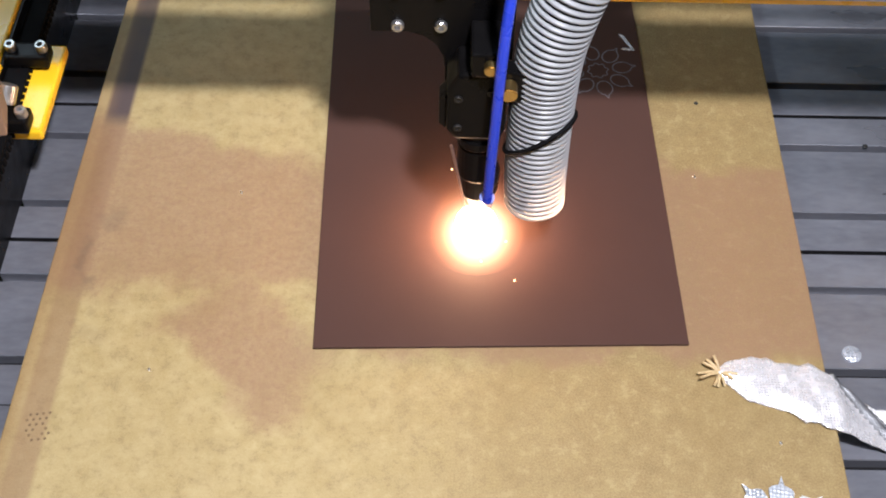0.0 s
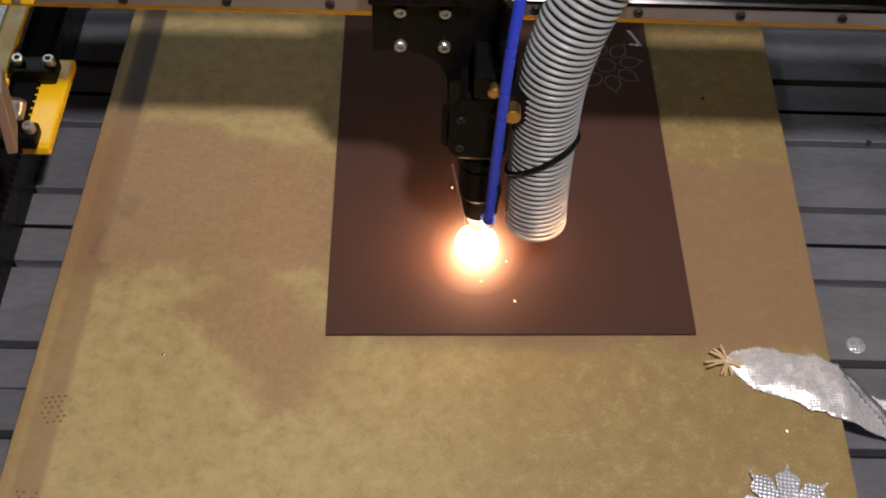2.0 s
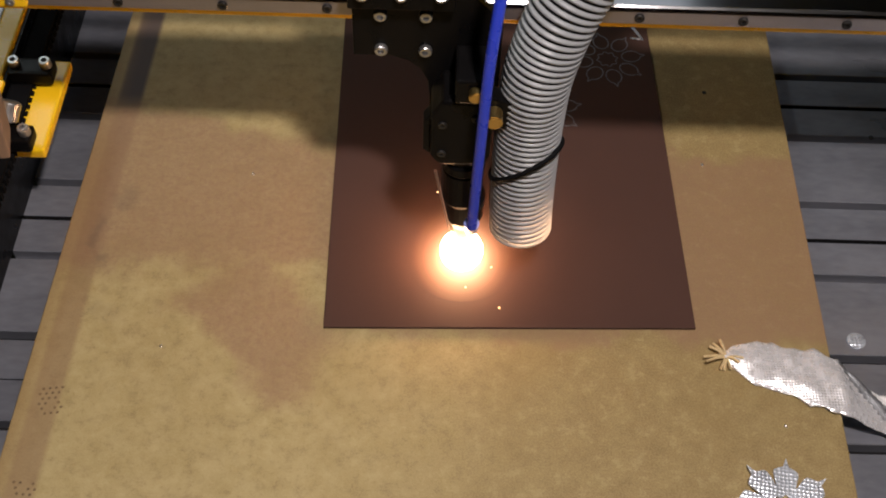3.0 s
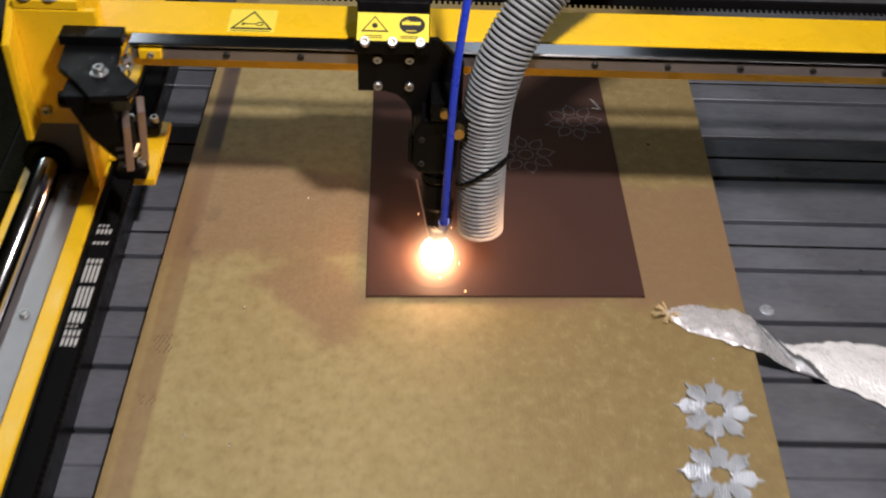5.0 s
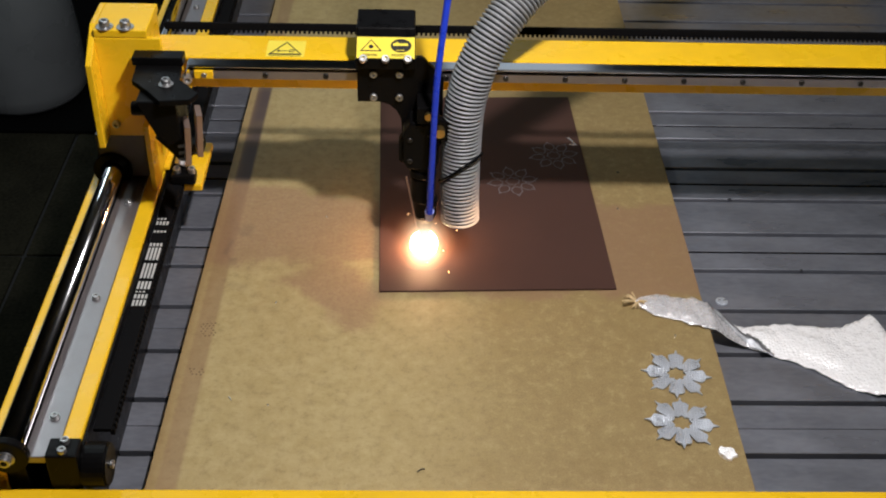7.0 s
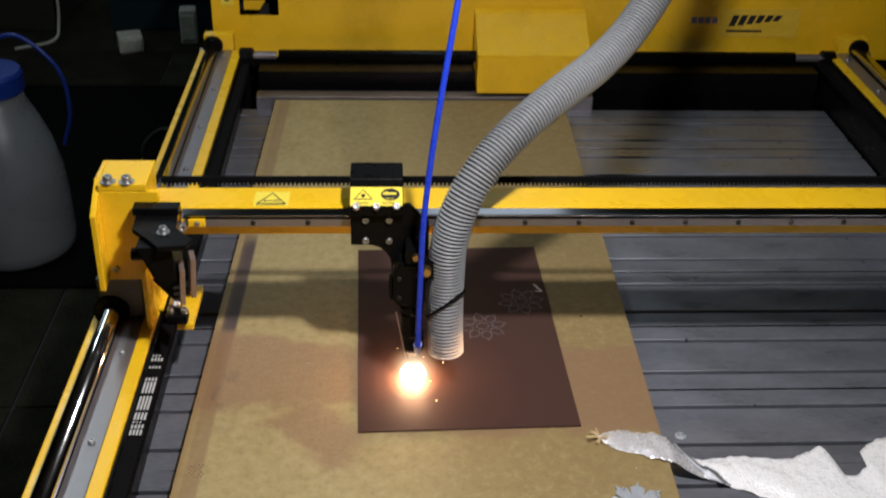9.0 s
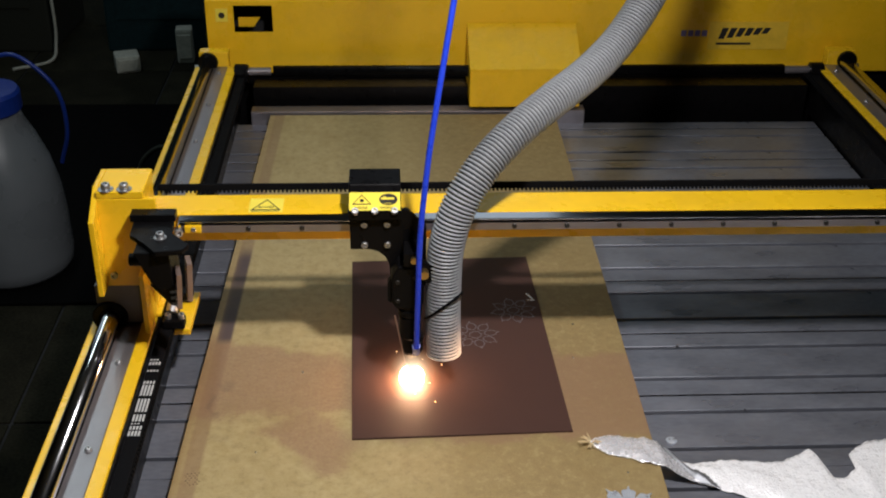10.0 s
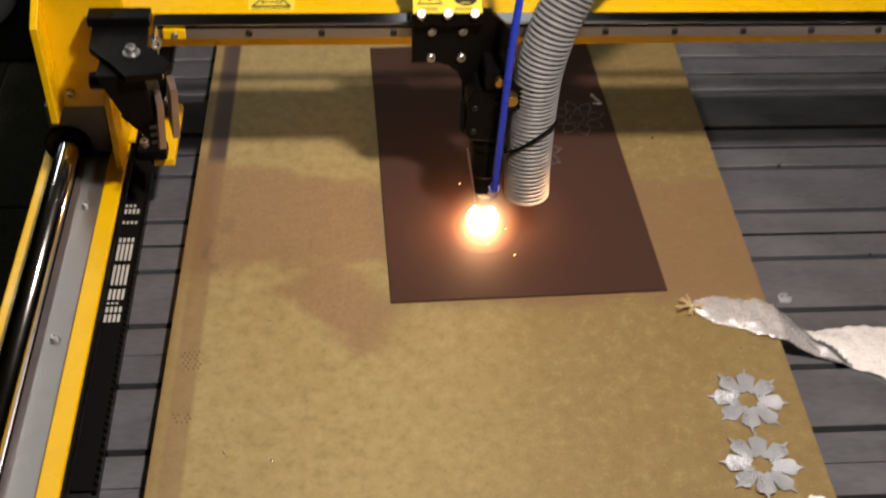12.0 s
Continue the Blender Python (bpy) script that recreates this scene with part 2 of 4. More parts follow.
def slat_mesh(depth, seam, pale_floor):
    """One plank of extrusion along x with bevelled lips, and a groove of the given width where two profiles meet."""
    h, g = depth / 2, seam / 2
    pts = [(-h - 0.005, -0.034), (h + 0.005, -0.034), (h + 0.005, -0.014), (h, -0.012), (h, -0.0007), (h - 0.0007, 0.0)]
    if seam:
        pts += [(g + 0.0005, 0), (g, -0.0006), (g, -0.012), (-g, -0.012), (-g, -0.0006), (-g - 0.0005, 0)]
    pts += [(-h + 0.0007, 0.0), (-h, -0.0007), (-h, -0.012), (-h - 0.005, -0.014)]
    bm = prism(pts, "x", -0.281, 1.03)
    bm.normal_update()
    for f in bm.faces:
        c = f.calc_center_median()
        if pale_floor and c.z < -0.0115 and abs(c.y) > 0.02:
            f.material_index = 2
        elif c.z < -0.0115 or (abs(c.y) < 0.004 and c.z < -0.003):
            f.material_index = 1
    return bm


# shade deep in the slots and seams is put into this near-black
SLOT_DARK = material("shaded_slot", (0.012, 0.012, 0.013), 0.8, vary=0.3, spec=0.1)
# paler grey for the floors of the farther slots
SLOT_PALE = material("pale_slot_floor", (0.16, 0.16, 0.17), 0.6, 0.2, vary=0.35)


for k in range(-5, 15):
    y = 0.003 + PITCH * (k + 0.5)
    if y > 1.17 or y < -0.36:
        continue
    slat = part("bed_slat", slat_mesh(PITCH - 0.0082, 0 if k % 2 == 0 else 0.0044 if k > 0 else 0.0009, k > 0), (ALU, SLOT_DARK, SLOT_PALE), bed)
    slat.location = (0, y, BED)
part("back_bar", box(-0.25, 0.50, 1.165, 1.2, BED - 0.02, 0.004, 0.003), STEEL, bed, "bare steel bar along the bed's far end")

board = bpy.data.materials.new("fibreboard")
board.use_nodes = True


def board_nodes():
    """Raw fibreboard: mottled fibres, a smoke-brown stain and a dull stripe along one edge."""
    nt = board.node_tree
    n, link = nt.nodes, nt.links.new
    b = n["Principled BSDF"]
    co = n.new("ShaderNodeTexCoord")

    def tex(scale, detail, rough=0.5):
        t = n.new("ShaderNodeTexNoise")
        t.inputs["Scale"].default_value, t.inputs["Detail"].default_value, t.inputs["Roughness"].default_value = scale, detail, rough
        link(co.outputs["Object"], t.inputs["Vector"])
        return t

    def mth(op, a, c, clamp=False):
        k = n.new("ShaderNodeMath")
        k.operation, k.use_clamp = op, clamp
        for i, v in enumerate((a, c)):
            if isinstance(v, (int, float)):
                k.inputs[i].default_value = v
            else:
                link(v, k.inputs[i])
        return k.outputs[0]

    def ramp(v, lo, hi, a=0.0, c=1.0):
        k = n.new("ShaderNodeMapRange")
        k.interpolation_type = "SMOOTHSTEP"
        for name, val in (("From Min", lo), ("From Max", hi), ("To Min", a), ("To Max", c)):
            k.inputs[name].default_value = val
        link(v, k.inputs["Value"])
        return k.outputs[0]

    def mixed(f, a, c):
        k = n.new("ShaderNodeMix")
        k.data_type = "RGBA"
        link(f, k.inputs["Factor"])
        for name, v in (("A", a), ("B", c)):
            if isinstance(v, tuple):
                k.inputs[name].default_value = (*v, 1)
            else:
                link(v, k.inputs[name])
        return k.outputs["Result"]
    sep = n.new("ShaderNodeSeparateXYZ")
    warp = tex(17, 7, 0.62)
    wmap = n.new("ShaderNodeVectorMath")
    wmap.operation = "MULTIPLY_ADD"
    link(warp.outputs["Color"], wmap.inputs[0])
    wmap.inputs[1].default_value = (0.09, 0.09, 0)
    link(co.outputs["Object"], wmap.inputs[2])
    link(wmap.outputs[0], sep.inputs[0])
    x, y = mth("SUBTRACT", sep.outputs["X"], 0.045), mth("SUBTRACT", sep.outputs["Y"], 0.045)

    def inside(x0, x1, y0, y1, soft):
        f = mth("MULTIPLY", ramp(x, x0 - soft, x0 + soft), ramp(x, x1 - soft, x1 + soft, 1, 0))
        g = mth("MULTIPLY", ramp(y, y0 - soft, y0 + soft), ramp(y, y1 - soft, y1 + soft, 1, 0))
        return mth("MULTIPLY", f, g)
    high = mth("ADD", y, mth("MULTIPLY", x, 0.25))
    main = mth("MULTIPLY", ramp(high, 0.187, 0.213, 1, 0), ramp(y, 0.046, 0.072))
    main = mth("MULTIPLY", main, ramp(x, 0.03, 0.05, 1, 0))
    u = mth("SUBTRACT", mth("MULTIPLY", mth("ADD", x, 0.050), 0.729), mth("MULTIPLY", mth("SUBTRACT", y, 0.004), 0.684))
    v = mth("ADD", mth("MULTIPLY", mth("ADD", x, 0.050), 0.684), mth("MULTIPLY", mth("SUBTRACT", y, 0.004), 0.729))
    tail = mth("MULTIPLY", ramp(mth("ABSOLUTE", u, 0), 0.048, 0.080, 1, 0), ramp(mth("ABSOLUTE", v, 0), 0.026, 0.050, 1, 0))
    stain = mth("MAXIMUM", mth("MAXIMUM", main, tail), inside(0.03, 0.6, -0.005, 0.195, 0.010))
    straight = n.new("ShaderNodeSeparateXYZ")
    link(co.outputs["Object"], straight.inputs[0])
    sx = mth("SUBTRACT", straight.outputs["X"], mth("MULTIPLY", straight.outputs["Y"], 0.02))
    stripe = mth("MULTIPLY", ramp(sx, -0.221, -0.215), ramp(sx, -0.199, -0.193, 1, 0))
    edge = ramp(sx, -0.228, -0.205, 1, 0)
    mottle, fibre, specks = tex(45, 6, 0.6), tex(700, 3), tex(190, 6, 0.7)
    base = mixed(ramp(mottle.outputs["Fac"], 0.3, 0.7), (0.33, 0.25, 0.10), (0.385, 0.30, 0.135))
    # falloff of the light to the right is put into the board's colour
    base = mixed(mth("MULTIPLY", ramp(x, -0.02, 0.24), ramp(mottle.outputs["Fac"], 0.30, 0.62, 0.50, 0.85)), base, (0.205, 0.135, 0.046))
    base = mixed(mth("MULTIPLY", ramp(specks.outputs["Fac"], 0.52, 0.68), 0.36), base, (0.2, 0.135, 0.05))
    flakes = tex(75, 8, 0.72)
    base = mixed(mth("MULTIPLY", ramp(flakes.outputs["Fac"], 0.49, 0.64), 0.34), base, (0.150, 0.100, 0.036))
    base = mixed(mth("MULTIPLY", ramp(flakes.outputs["Fac"], 0.48, 0.36), 0.30), base, (0.46, 0.375, 0.185))
    base = mixed(mth("MULTIPLY", ramp(fibre.outputs["Fac"], 0.35, 0.65), 0.25), base, (0.45, 0.36, 0.17))
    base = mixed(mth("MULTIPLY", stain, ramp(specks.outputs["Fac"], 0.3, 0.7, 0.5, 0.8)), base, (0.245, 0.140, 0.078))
    base = mixed(mth("MULTIPLY", stripe, 0.52), base, (0.20, 0.11, 0.06))
    tape = mth("MULTIPLY", stripe, mth("MULTIPLY", ramp(straight.outputs["Y"], 0.235, 0.26), ramp(straight.outputs["Y"], 0.50, 0.56, 1, 0)))
    base = mixed(mth("MULTIPLY", tape, 0.92), base, (0.055, 0.036, 0.040))
    base = mixed(mth("MULTIPLY", edge, 0.55), base, (0.25, 0.15, 0.06))
    blot = tex(9, 3)
    base = mixed(mth("MULTIPLY", ramp(blot.outputs["Fac"], 0.5, 0.72), 0.25), base, (0.22, 0.15, 0.05))
    for x0, x1, y0, y1, amount in ((-0.192, -0.172, 0.128, 0.150, 0.30), (-0.207, -0.196, 0.085, 0.112, 0.35), (-0.198, -0.184, 0.062, 0.080, 0.35), (-0.195, -0.165, 0.010, 0.028, 0.15)):
        base = mixed(mth("MULTIPLY", inside(x0, x1, y0, y1, 0.006), amount), base, (0.11, 0.075, 0.05))
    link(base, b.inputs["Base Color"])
    b.inputs["Roughness"].default_value = 0.62
    bp = n.new("ShaderNodeBump")
    bp.inputs["Strength"].default_value, bp.inputs["Distance"].default_value = 0.25, 0.0006
    link(mth("ADD", specks.outputs["Fac"], fibre.outputs["Fac"]), bp.inputs["Height"])
    link(bp.outputs[0], b.inputs["Normal"])


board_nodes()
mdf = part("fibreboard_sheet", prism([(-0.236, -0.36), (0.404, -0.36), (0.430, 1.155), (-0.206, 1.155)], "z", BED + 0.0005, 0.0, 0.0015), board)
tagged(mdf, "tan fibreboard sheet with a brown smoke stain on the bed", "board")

PLATE = bpy.data.materials.new("brown_steel_sheet")
PLATE.use_nodes = True


def plate_nodes():
    nt = PLATE.node_tree
    n, link = nt.nodes, nt.links.new
    b = n["Principled BSDF"]
    co = n.new("ShaderNodeTexCoord")
    t1, t2 = n.new("ShaderNodeTexNoise"), n.new("ShaderNodeTexNoise")
    for t, s in ((t1, 12), (t2, 500)):
        t.inputs["Scale"].default_value, t.inputs["Detail"].default_value = s, 4
        link(co.outputs["Object"], t.inputs["Vector"])
    mix = n.new("ShaderNodeMix")
    mix.data_type = "RGBA"
    link(t1.outputs["Fac"], mix.inputs["Factor"])
    mix.inputs["A"].default_value, mix.inputs["B"].default_value = (0.053, 0.0275, 0.0215, 1), (0.074, 0.038, 0.029, 1)
    link(mix.outputs["Result"], b.inputs["Base Color"])
    b.inputs["Metallic"].default_value = 0.0
    b.inputs["Specular IOR Level"].default_value = 0.16
    r = n.new("ShaderNodeMapRange")
    r.inputs["To Min"].default_value, r.inputs["To Max"].default_value = 0.52, 0.66
    link(t1.outputs["Fac"], r.inputs["Value"])
    link(r.outputs[0], b.inputs["Roughness"])
    bp = n.new("ShaderNodeBump")
    bp.inputs["Strength"].default_value, bp.inputs["Distance"].default_value = 0.06, 0.0004
    link(t2.outputs["Fac"], bp.inputs["Height"])
    link(bp.outputs[0], b.inputs["Normal"])


plate_nodes()
plate = thing("steel_plate", "dark brown steel sheet with etched flowers, lying on the fibreboard", "metal sheet")
part("sheet", prism([(0, 0), (0.303, 0.009), (0.292, 0.497), (-0.010, 0.487)], "z", 0.0003, 0.003, 0.0004), PLATE, plate)


def petal_radius(a):
    """Eight rounded petals with a pointed tip, for a flower of radius 1."""
    f = abs((a / (math.pi / 4) + 0.5) % 1 - 0.5) * 2
    body = 0.86 - 0.12 * f * f if f < 0.80 else 0.783 - 0.34 * min(1, (f - 0.80) / 0.16)
    return body + max(0, 0.19 * (1 - f / 0.14))


def flower_line(cx, cy, r, turn, radius, n=160, a0=0.0, a1=2 * math.pi):
    return [Vector((cx + r * radius(a) * math.cos(a + turn), cy + r * radius(a) * math.sin(a + turn), 0))
            for a in (a0 + (a1 - a0) * k / n for k in range(n + 1))]


def star_radius(a):
    return 0.25 + 0.03 * math.cos(8 * a)


ETCH = material("etched_bare_metal", (0.15, 0.15, 0.17), 0.5, 0.3, vary=0.7, scale=160)


def ribbon(line, width, z):
    bm = bmesh.new()
    last = None
    for i, p in enumerate(line):
        ahead = line[min(i + 1, len(line) - 1)] - line[max(i - 1, 0)]
        side = Vector((-ahead.y, ahead.x, 0)).normalized() * width / 2
        pair = [bm.verts.new((p.x + s * side.x, p.y + s * side.y, z)) for s in (-1, 1)]
        if last:
            bm.faces.new((last[0], pair[0], pair[1], last[1]))
        last = pair
    low = bmesh.ops.extrude_face_region(bm, geom=bm.faces[:])
    for v in low["geom"]:
        if isinstance(v, bmesh.types.BMVert):
            v.co.z += 0.0004
    bmesh.ops.recalc_face_normals(bm, faces=bm.faces[:])
    return bm


def etched_petals(cx, cy, r, turn, n):
    """Ovals with a pointed tip round a ring."""
    bits = []
    for k in range(n):
        a = turn + math.pi / 4 * k
        line = []
        for i in range(25):
            b = 2 * math.pi * i / 24
            out, across = 0.62 + 0.24 * math.cos(b) + (0.12 if i in (0, 24) else 0), 0.19 * math.sin(b)
            line.append(Vector((cx + r * (out * math.cos(a) - across * math.sin(a)), cy + r * (out * math.sin(a) + across * math.cos(a)), 0)))
        bits.append(ribbon(line, 0.0012, 0.0027))
    return merge(*bits)


for cx, cy, n in ((0.252, 0.322, 8), (0.186, 0.252, 8)):
    part("etched_petals", etched_petals(cx, cy, 0.039, 0.2, n), ETCH, plate, "pale etched flower petals")
    part("etched_eye", ribbon(flower_line(cx, cy, 0.037, 0.2, star_radius, 60), 0.0009, 0.0027), ETCH, plate, "pale etched flower eye")
part("slit", merge(prism([(0.276, 0.374), (0.281, 0.372), (0.290, 0.352), (0.287, 0.352)], "z", 0.0028, 0.0034),
                   prism([(0.276, 0.352), (0.290, 0.350), (0.290, 0.353), (0.279, 0.354)], "z", 0.0028, 0.0034)), FOIL, plate, "bright cut slit")


# ---- guide rails ----
def guide_rail(label, side, x0, y0, y1, moving_belt=False):
    """Chrome rod on a steel strip and yellow bars, with a belt trough. side is +1 where the bed lies towards +x."""
    rail = thing("guide_rail", label, "machine rail", "guide rails")

    def bx(a, b, *rest):
        p, q = sorted((x0 + side * a, x0 + side * b))
        return box(p, q, *rest)
    part("outer_frame", bx(-0.033, -0.0135, y0, y1, -0.03, 0.085, 0.002), YELLOW, rail)
    part("rod_bed", bx(-0.0133, 0.0068, y0, y1, -0.03, 0.078, 0.001), BLACK, rail)
    part("support_strip", bx(0.007, 0.0385, y0, y1, 0.076, 0.085, 0.0012), STEEL, rail)
    part("chrome_rod", rod((x0 - side * 0.004, y0 - 0.005, 0.096), (x0 - side * 0.004, y1, 0.096), 0.0125, seg=28, bevel=0.001), CHROME, rail, smooth=True)
    part("inner_bar", bx(0.0385, 0.0575, y0, y1, -0.03, 0.086, 0.002), YELLOW, rail)
    part("belt_guard", bx(0.0575, 0.0605, y0, y1, -0.03, 0.082, 0.0005), BLACK, rail)
    if not moving_belt:
        part("drive_belt", bx(0.0615, 0.0800, y0 + 0.02, y1, 0.070, 0.0745, 0.0006), RUBBER, rail)
        teeth = [bx(0.078, 0.0855, y0 + 0.02 + k * 0.008, y0 + 0.0245 + k * 0.008, 0.064, 0.0715) for k in range(int((y1 - y0) / 0.008) - 3)]
        part("belt_teeth", merge(*teeth), RUBBER, rail)
    y = -0.304
    while y < y1:
        bolt(rail, (x0 + side * 0.0245, y, 0.085), (0, 0, 1), 0.0042, 0.003, 0.0055, "rail_screw")
        y += 0.187
    part("end_disc", rod((x0 - side * 0.004, y0 - 0.012, 0.096), (x0 - side * 0.004, y0 - 0.003, 0.096), 0.021, seg=32, bevel=0.001), BLACK, rail)
    bolt(rail, (x0 - side * 0.004, y0 - 0.012, 0.096), (0, -1, 0), 0.0065, 0.006, 0.009)
    part("belt_pulley", rod((x0 + side * 0.060, y0 + 0.012, 0.062), (x0 + side * 0.085, y0 + 0.012, 0.062), 0.0225, seg=28, bevel=0.002), BLACK, rail)
    part("pulley_block", bx(0.030, 0.0605, y0 - 0.007, y0 + 0.018, 0.01, 0.093, 0.002), BLACK, rail)
    for y in (y0 - 0.001, y0 + 0.012):
        bolt(rail, (x0 + side * 0.046, y, 0.093), (0, 0, 1), 0.0045, 0.005)
    bolt(rail, (x0 + side * 0.0855, y0 + 0.012, 0.062), (side, 0, 0), 0.0045, 0.003)
    return rail


left_rail = guide_rail("yellow machine rail with a chrome rod and black drive belt", 1, -0.341, -0.357, 1.235, True)
guide_rail("yellow machine rail with a chrome rod beyond the bed", -1, 1.096, -0.357, 1.235)
front = thing("front_beam", "bright yellow steel beam across the machine's front", "machine beam")
part("beam", box(-0.42, 1.2, -0.46, -0.366, -0.1, 0.05, 0.003), YELLOW, front)

# ---- the cabinet behind ----
cabinet = thing("machine_cabinet", "large yellow sheet-steel machine cabinet with a cut-out", "machine cabinet")


def cabinet_front():
    """Front sheet with a rectangular opening, a folded lower edge and a top that leans back."""
    x0, x1, y, z0, z1 = -0.352, 1.35, 1.30, 0.046, 0.215
    hx0, hx1, hz0, hz1 = -0.290, -0.203, 0.143, 0.205
    xs, zs = (x0, hx0, hx1, x1), (z0, hz0, hz1, z1)
    bits = []
    for i in range(3):
        for k in range(3):
            if (i, k) != (1, 1):
                bits.append(box(xs[i], xs[i + 1], y, y + 0.003, zs[k], zs[k + 1]))
    bm = merge(*bits)
    bmesh.ops.remove_doubles(bm, verts=bm.verts[:], dist=1e-5)
    return bm


part("front_sheet", cabinet_front(), YELLOW, cabinet)
part("top_sheet", prism([(1.30, 0.215), (1.303, 0.2135), (1.371, 0.285), (1.75, 0.285), (1.75, 0.288), (1.3695, 0.288)], "x", -0.352, 1.35), YELLOW, cabinet)
part("side_sheet", prism([(1.304, 0.046), (1.75, 0.046), (1.75, 0.2845), (1.370, 0.2845), (1.304, 0.2145)], "x", -0.352, -0.349), YELLOW, cabinet)
part("lower_body", box(-0.34, 1.34, 1.33, 1.75, -0.6, 0.046, 0.003), BLACK, cabinet)
# near-black sheet stands in for the shade inside the cut-out
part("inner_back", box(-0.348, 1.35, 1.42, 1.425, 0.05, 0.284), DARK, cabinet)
part("inner_flap", prism([(-0.285, 0.143), (-0.25, 0.143), (-0.235, 0.165), (-0.285, 0.165)], "y", 1.34, 1.343), YELLOW, cabinet)
part("small_sign", box(-0.330, -0.303, 1.2975, 1.2998, 0.168, 0.198), STICKER, cabinet, "small yellow warning sticker")
part("sign_mark", rod((-0.3165, 1.2976, 0.183), (-0.3165, 1.2970, 0.183), 0.007, seg=20), INK, cabinet)
logo = part("logo_panel", box(0.800, 0.985, 1.2975, 1.2998, 0.100, 0.166), material("faded_yellow_label", (0.72, 0.48, 0.03), 0.45), cabinet, "pale label with a dark emblem")
bars = [prism([(0.822 + 0.020 * k, 0.126 + 0.0025 * k), (0.835 + 0.020 * k, 0.126 + 0.0025 * k), (0.845 + 0.020 * k, 0.152), (0.830 + 0.020 * k, 0.152)], "y", 1.2965, 1.2976) for k in range(6)]
blue_bars = part("side_emblem", merge(*[box(0.735 + 0.016 * k, 0.747 + 0.016 * k, 1.2985, 1.2998, 0.132, 0.146) for k in range(4)]), material("faded_blue_ink", (0.16, 0.13, 0.3), 0.5), cabinet, "faded violet emblem")
part("emblem", merge(*bars, box(0.818, 0.90, 1.2965, 1.2976, 0.112, 0.117)), INK, logo, "dark slanted emblem")
cover = thing("motor_cover", "yellow folded steel cover in front of the cabinet", "machine cover")
part("hood", prism([(1.296, 0.025), (1.166, 0.012), (1.166, 0.098), (1.296, 0.163)], "x", 0.238, 0.486, 0.002), YELLOW, cover)
part("top_panel", prism([(1.1655, 0.0985), (1.1655, 0.1010), (1.294, 0.1654), (1.294, 0.1629)], "x", 0.2375, 0.4865, 0.0006), YELLOW, cover)
shaft = thing("cross_shaft", "black drive shaft with steel couplings across the machine's far end", "drive shaft")
part("tube", rod((-0.20, 1.222, 0.078), (0.96, 1.222, 0.078), 0.013, seg=24), BLACK, shaft, smooth=True)
for a, b in ((-0.255, -0.205), (0.955, 1.03)):
    part("coupling", rod((a, 1.222, 0.078), (b, 1.222, 0.078), 0.009, seg=20, bevel=0.001), STEEL, shaft)
part("back_channel", box(-0.25, 1.03, 1.235, 1.29, -0.06, 0.035, 0.002), BLACK, shaft)
for x in (-0.345, 1.109):
    side = 1 if x < 0 else -1
    holder = thing("rod_holder", "yellow end block with a black collar holding the chrome rod", "rod holder", "rod holders")
    part("block", box(min(x - side * 0.02, x + side * 0.045), max(x - side * 0.02, x + side * 0.045), 1.236, 1.266, 0.02, 0.118, 0.002), YELLOW, holder)
    part("collar", rod((x, 1.226, 0.096), (x, 1.2362, 0.096), 0.022, seg=28, bevel=0.001), BLACK, holder)
    part("belt_wheel", rod((x + side * 0.06, 1.215, 0.075), (x + side * 0.09, 1.215, 0.075), 0.022, seg=24, bevel=0.002), BLACK, holder)
    bolt(holder, (x - side * 0.022, 1.24, 0.08), (-side, 0, 0), 0.007, 0.008, 0.010)

# ---- things on the board ----
DIMPLED = material("dimpled_aluminium", (0.98, 0.98, 0.98), 0.30, 0.05, vary=0.02, scale=150, bump=0.2)


def add_dimples(mat, scale=420.0, strength=0.9, loose=0.25, depth=0.0012):
    nt = mat.node_tree
    n, link = nt.nodes, nt.links.new
    co, v, bp = n.new("ShaderNodeTexCoord"), n.new("ShaderNodeTexVoronoi"), n.new("ShaderNodeBump")
    v.inputs["Scale"].default_value = scale
    v.inputs["Randomness"].default_value = loose
    link(co.outputs["Object"], v.inputs["Vector"])
    bp.inputs["Strength"].default_value, bp.inputs["Distance"].default_value = strength, depth
    link(v.outputs["Distance"], bp.inputs["Height"])
    link(bp.outputs[0], n["Principled BSDF"].inputs["Normal"])


add_dimples(DIMPLED, 260.0, 0.85, 0.8, 0.0011)
FLOWER_METAL = material("cut_aluminium", (0.62, 0.67, 0.74), 0.32, 0.55, vary=0.2, scale=60, bump=0.2)
add_dimples(FLOWER_METAL, 330.0, 0.8)


def cut_flower(name, r, label):
    outer = flower_line(0, 0, r, 0.0, petal_radius, 192)[:-1]
    inner = flower_line(0, 0, r, 0.0, star_radius, 192)[:-1]
    bm = bmesh.new()
    loops = [[bm.verts.new((p.x, p.y, z + 0.0012 * math.sin(3.1 * math.atan2(p.y, p.x)) * p.length / r)) for p in line] for line, z in
             ((outer, 0.0018), (inner, 0.0018), (outer, 0.003), (inner, 0.003))]
    n = len(outer)
    for i in range(n):
        k = (i + 1) % n
        bm.faces.new((loops[2][i], loops[2][k], loops[3][k], loops[3][i]))
        bm.faces.new((loops[0][k], loops[0][i], loops[1][i], loops[1][k]))
        bm.faces.new((loops[0][i], loops[0][k], loops[2][k], loops[2][i]))
        bm.faces.new((loops[1][k], loops[1][i], loops[3][i], loops[3][k]))
    return tagged(part(name, bm, FLOWER_METAL), label, "metal flower", "cut-out flowers")


f1 = cut_flower("metal_flower", 0.040, "silver cut-out aluminium flower with eight petals on the board")
